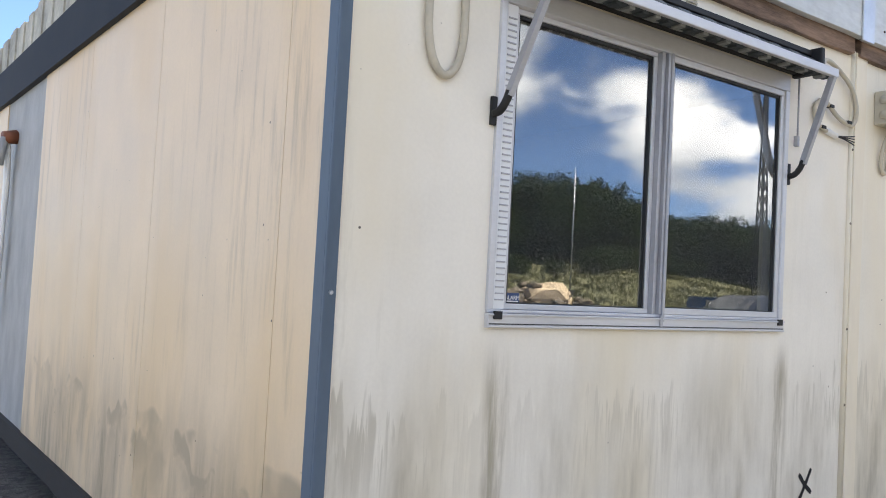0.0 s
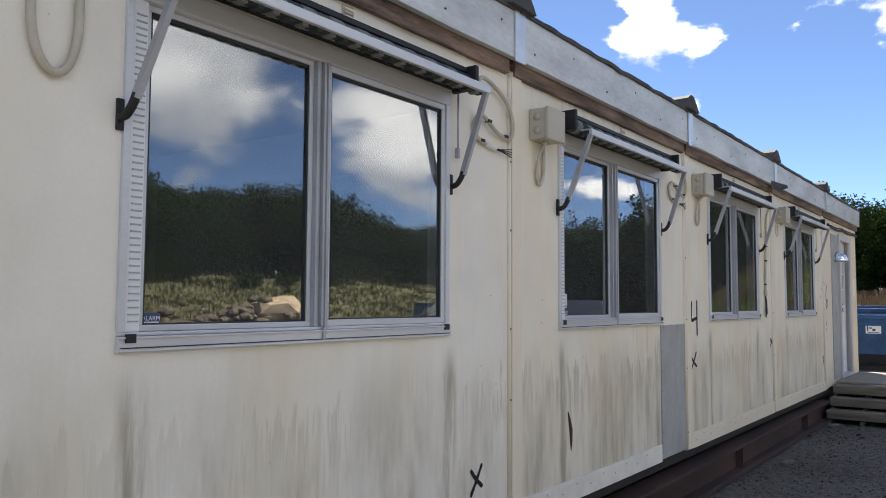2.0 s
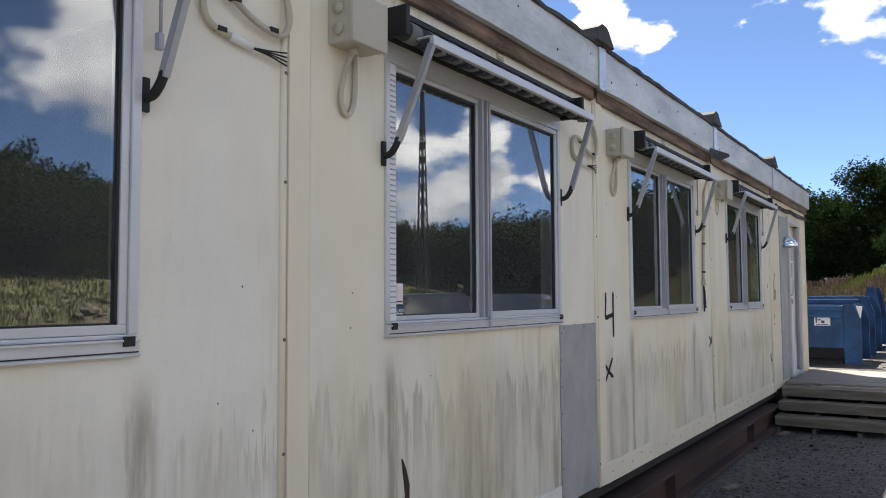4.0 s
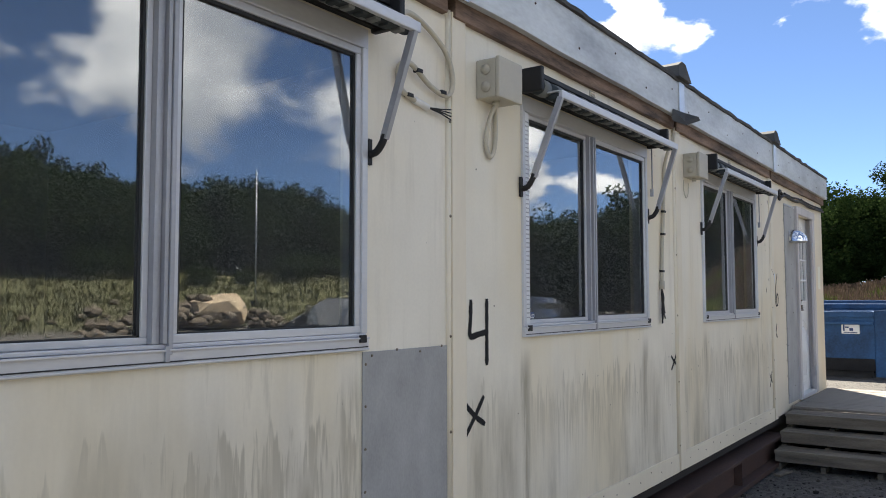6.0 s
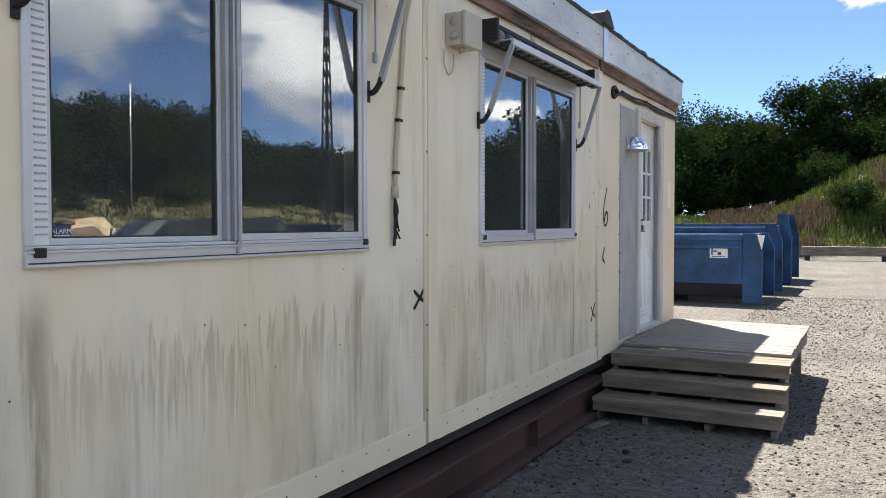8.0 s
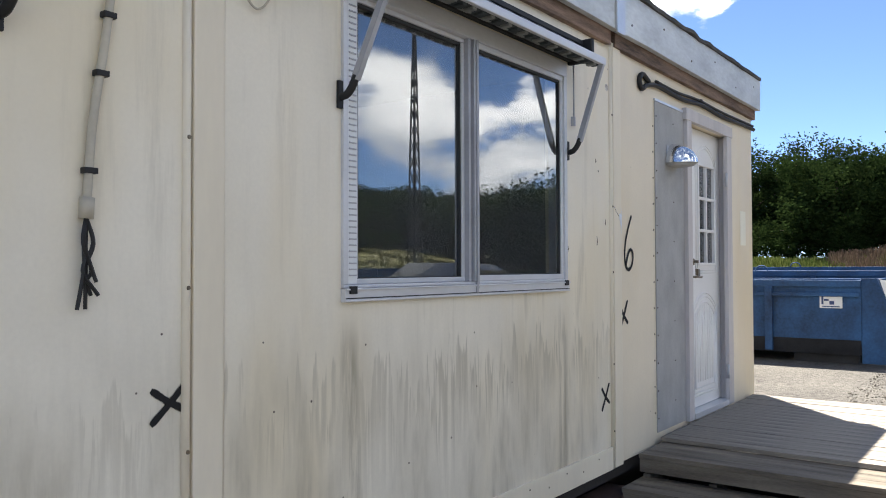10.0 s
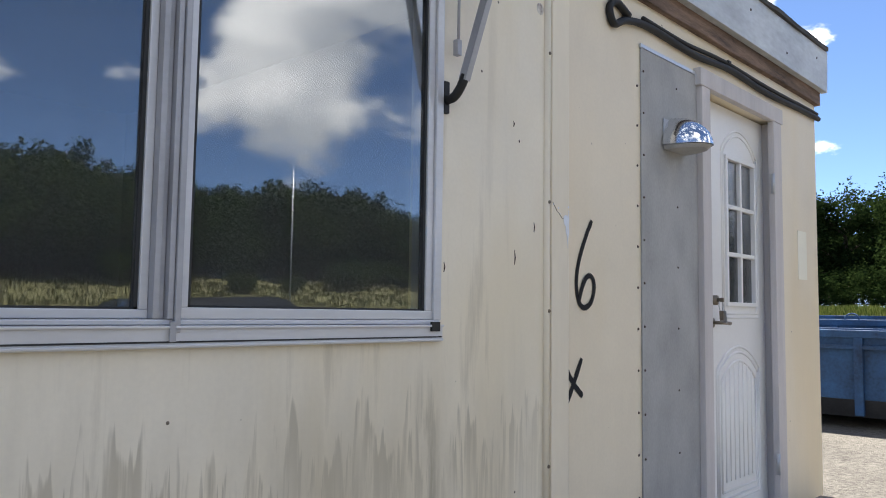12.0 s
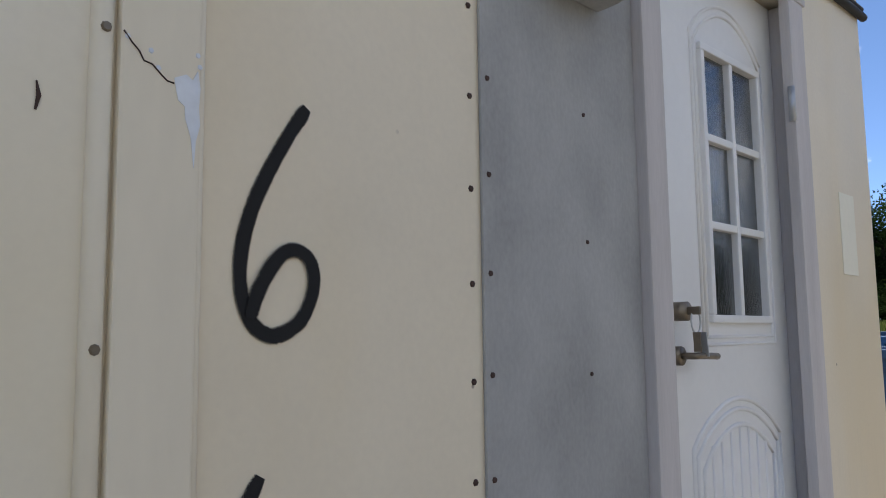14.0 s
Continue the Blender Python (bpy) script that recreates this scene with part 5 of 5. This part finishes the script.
spots += [(3, 46.0, -3.3, 0.62), (3, 47.5, -1.0, 0.5), (3, 47.0, -6.0, 0.4)]
for k, x, y, s in spots:
    plant_tree(k, x, y, s, rt.uniform(0, 360), LABELS[k])


# ---- grass on the banks ----
def blades(name, n, area, mat, tall, seed, label, keep):
    rnd = random.Random(seed)
    verts, faces = [], []
    while len(faces) < n:
        x, y = rnd.uniform(area[0], area[1]), rnd.uniform(area[2], area[3])
        h = rise(x, y)
        if h < 0.1 or noise.noise((x * 0.35, y * 0.35, seed)) < keep:
            continue
        for q in range(5):
            px, py = x + rnd.gauss(0, 0.16), y + rnd.gauss(0, 0.16)
            t, a = tall * rnd.uniform(0.3, 1.2), rnd.uniform(0, 6.28)
            lx, ly = rnd.gauss(0, 0.25) * t, rnd.gauss(0, 0.25) * t
            wx, wy = 0.02 * math.cos(a), 0.02 * math.sin(a)
            i = len(verts)
            verts += [(px - wx, py - wy, h - 0.05), (px + wx, py + wy, h - 0.05), (px + lx + wx * 0.6, py + ly + wy * 0.6, h + t), (px + lx - wx * 0.6, py + ly - wy * 0.6, h + t)]
            faces.append((i, i + 1, i + 2, i + 3))
    me = bpy.data.meshes.new(name)
    me.from_pydata(verts, [], faces)
    me.materials.append(mat)
    tagged(new(name, me), label, "grass", kind="stuff")


blades("grass", 90000, (42, 58, -24, 14), M_GRASS, 0.36, 1, "long yellow-green grass on the bank", -0.5)
blades("tall_weeds", 32000, (43.5, 57, -24, 6), M_HEATH, 0.6, 2, "reddish brown tall weeds on the bank", 0.1)
blades("meadow_grass", 60000, (-15, 85, -60, -31), M_MEADOW, 0.3, 3, "rough grass on the slope", -0.4)


# ---- loose stones on the gravel ----
def stones(n, area, size, seed, label):
    rnd = random.Random(seed)
    verts, faces = [], []
    ico = bmesh.new()
    bmesh.ops.create_icosphere(ico, subdivisions=1, radius=1)
    base = [v.co.copy() for v in ico.verts]
    tri = [[v.index for v in f.verts] for f in ico.faces]
    ico.free()
    for q in range(n):
        x, y = rnd.uniform(area[0], area[1]), rnd.uniform(area[2], area[3])
        s = size * rnd.uniform(0.45, 1.0) ** 1.5 * (2.0 if rnd.random() < 0.03 else 1)
        m = Matrix.Rotation(rnd.uniform(0, 6.28), 3, "Z") @ Matrix.Diagonal((s * rnd.uniform(0.8, 1.4), s * rnd.uniform(0.6, 1), s * rnd.uniform(0.45, 0.8)))
        i = len(verts)
        for c in base:
            p = m @ (c * rnd.uniform(0.78, 1.15))
            verts.append((p.x + x, p.y + y, p.z + s * 0.25))
        faces += [[i + k for k in f] for f in tri]
    me = bpy.data.meshes.new("gravel")
    me.from_pydata(verts, [], faces)
    mat = leaf_material("gravel_stones", (0.042, 0.039, 0.035), (0.22, 0.207, 0.186)) if "gravel_stones" not in bpy.data.materials else bpy.data.materials["gravel_stones"]
    me.materials.append(mat)
    tagged(new("gravel", me), label, "gravel", kind="stuff")


stones(26000, (3.0, 24, -5.5, -0.08), 0.015, 7, "loose grey crushed gravel in the yard")


# ---- what the panes mirror: heap, mast, pole, parked cars ----
def heap():
    t = thing("rubble_heap", "heap of earth and broken stone in the yard", "rubble", at=(30, -33, 0))
    rnd = random.Random(9)
    for q in range(150):
        bm = bmesh.new()
        bmesh.ops.create_icosphere(bm, subdivisions=2, radius=1)
        s = rnd.uniform(0.12, 0.42) if q else 1.3
        x, y = (30 + rnd.gauss(0, 4.6), -33 + rnd.gauss(0, 1.4)) if q else (31.0, -32.5)
        z = max(0.1, 1.7 - 0.25 * abs(x - 30)) * rnd.uniform(0.1, 1) if q else 1.0
        z += rise(x, y)
        for v in bm.verts:
            v.co = v.co * (1 + 0.4 * noise.noise(v.co * 1.6 + Vector((q, 0, 0))))
            v.co = Vector((v.co.x * s * 1.3 + x, v.co.y * s + y, v.co.z * s * 0.75 + z))
        part("boulder", bm, M_STONE if q else M_STONE_PALE, t)


heap()
pole = thing("flag_pole", "tall thin white pole standing in the yard", "pole", at=(39.8, -39.8, 0))
part("shaft", tube([(39.8, -39.8, 0), (39.8, -39.8, 10.6)], [0.055, 0.03], 8), M_STEEL_LIGHT, pole, "", True)
part("foot", cuboid(39.6, 40.0, -40.0, -39.6, 0, rise(39.8, -39.8) + 0.4), M_DARK, pole)

mast = thing("lattice_mast", "tall dark steel lattice mast beyond the yard", "mast", at=(42.5, -26.3, 0))
mx, my, mh = 42.5, -26.3, 15.4
mz = rise(mx, my)
def leg(k, z):
    a = math.pi / 4 + k * math.pi / 2
    r = 0.46 * (1 - 0.85 * z / mh)
    return Vector((mx + r * math.cos(a), my + r * math.sin(a), mz + z))
for k in range(4):
    part("leg", tube([leg(k, 0), leg(k, mh)], 0.05, 5), M_MAST, mast)
for n in range(17):
    bm = bmesh.new()
    z0, z1 = n * mh / 17, (n + 1) * mh / 17
    for k in range(4):
        for a, b in ((leg(k, z0), leg((k + 1) % 4, z1)), (leg((k + 1) % 4, z0), leg(k, z1))):
            tmp = tube([a, b], 0.026, 4)
            me = bpy.data.meshes.new("brace_tmp"); tmp.to_mesh(me); tmp.free()
            bm.from_mesh(me); bpy.data.meshes.remove(me)
    part("brace", bm, M_MAST, mast)


def build_car(x, y, turn, label):
    t = thing("parked_car", label, "car", "parked cars", (0, 0, 0))
    side = [(-2.25, 0.35), (-2.3, 0.75), (-2.1, 0.98), (-1.5, 1.05), (-0.95, 1.5), (0.55, 1.55), (1.35, 1.06), (2.1, 0.9), (2.3, 0.62), (2.25, 0.35)]
    bm = bmesh.new()
    A = [bm.verts.new((px, -0.9 + (0.16 if pz > 1.2 else 0), pz)) for px, pz in side]
    B = [bm.verts.new((px, 0.9 - (0.16 if pz > 1.2 else 0), pz)) for px, pz in side]
    n = len(side)
    for k in range(n):
        bm.faces.new((A[k], A[(k + 1) % n], B[(k + 1) % n], B[k]))
    bm.faces.new(A); bm.faces.new(list(reversed(B)))
    bmesh.ops.bevel(bm, geom=bm.edges[:], offset=0.06, segments=2, affect="EDGES")
    new("body", finish("body", bm, M_CAR, True)).parent = t
    for yy in (-0.86, 0.8):
        new("side_window", finish("side_window", tube([(-1.2, yy * 0.93, 1.24), (0.85, yy * 0.93, 1.24)], 0, 4, flat=(0.03, 0.15)), M_GLASS)).parent = t
        for xx in (-1.45, 1.45):
            wh = new("wheel", finish("wheel", tube([(xx, yy - 0.04, 0.33), (xx, yy + 0.12, 0.33)], 0.33, 18), M_TYRE))
            wh.parent = t
            new("rim", finish("rim", tube([(xx, yy - 0.05, 0.33), (xx, yy + 0.13, 0.33)], 0.2, 14), M_STEEL_LIGHT)).parent = wh
    for yy in (-0.6, 0.6):
        new("headlight", finish("headlight", cuboid(2.2, 2.3, yy - 0.16, yy + 0.16, 0.66, 0.8, 0.02), M_CHROME)).parent = t
    t.matrix_basis = pose(x, y, 0, 0, 0, turn) @ Matrix.Scale(1.12, 4)


build_car(14.8, -7.6, 8, "dark parked car on the gravel yard")
build_car(22.5, -9.2, 172, "dark parked estate car on the gravel yard")
build_skip(37, -27, 6, 2.3, 1.5, 0, 1, 0, "blue steel skip across the yard")
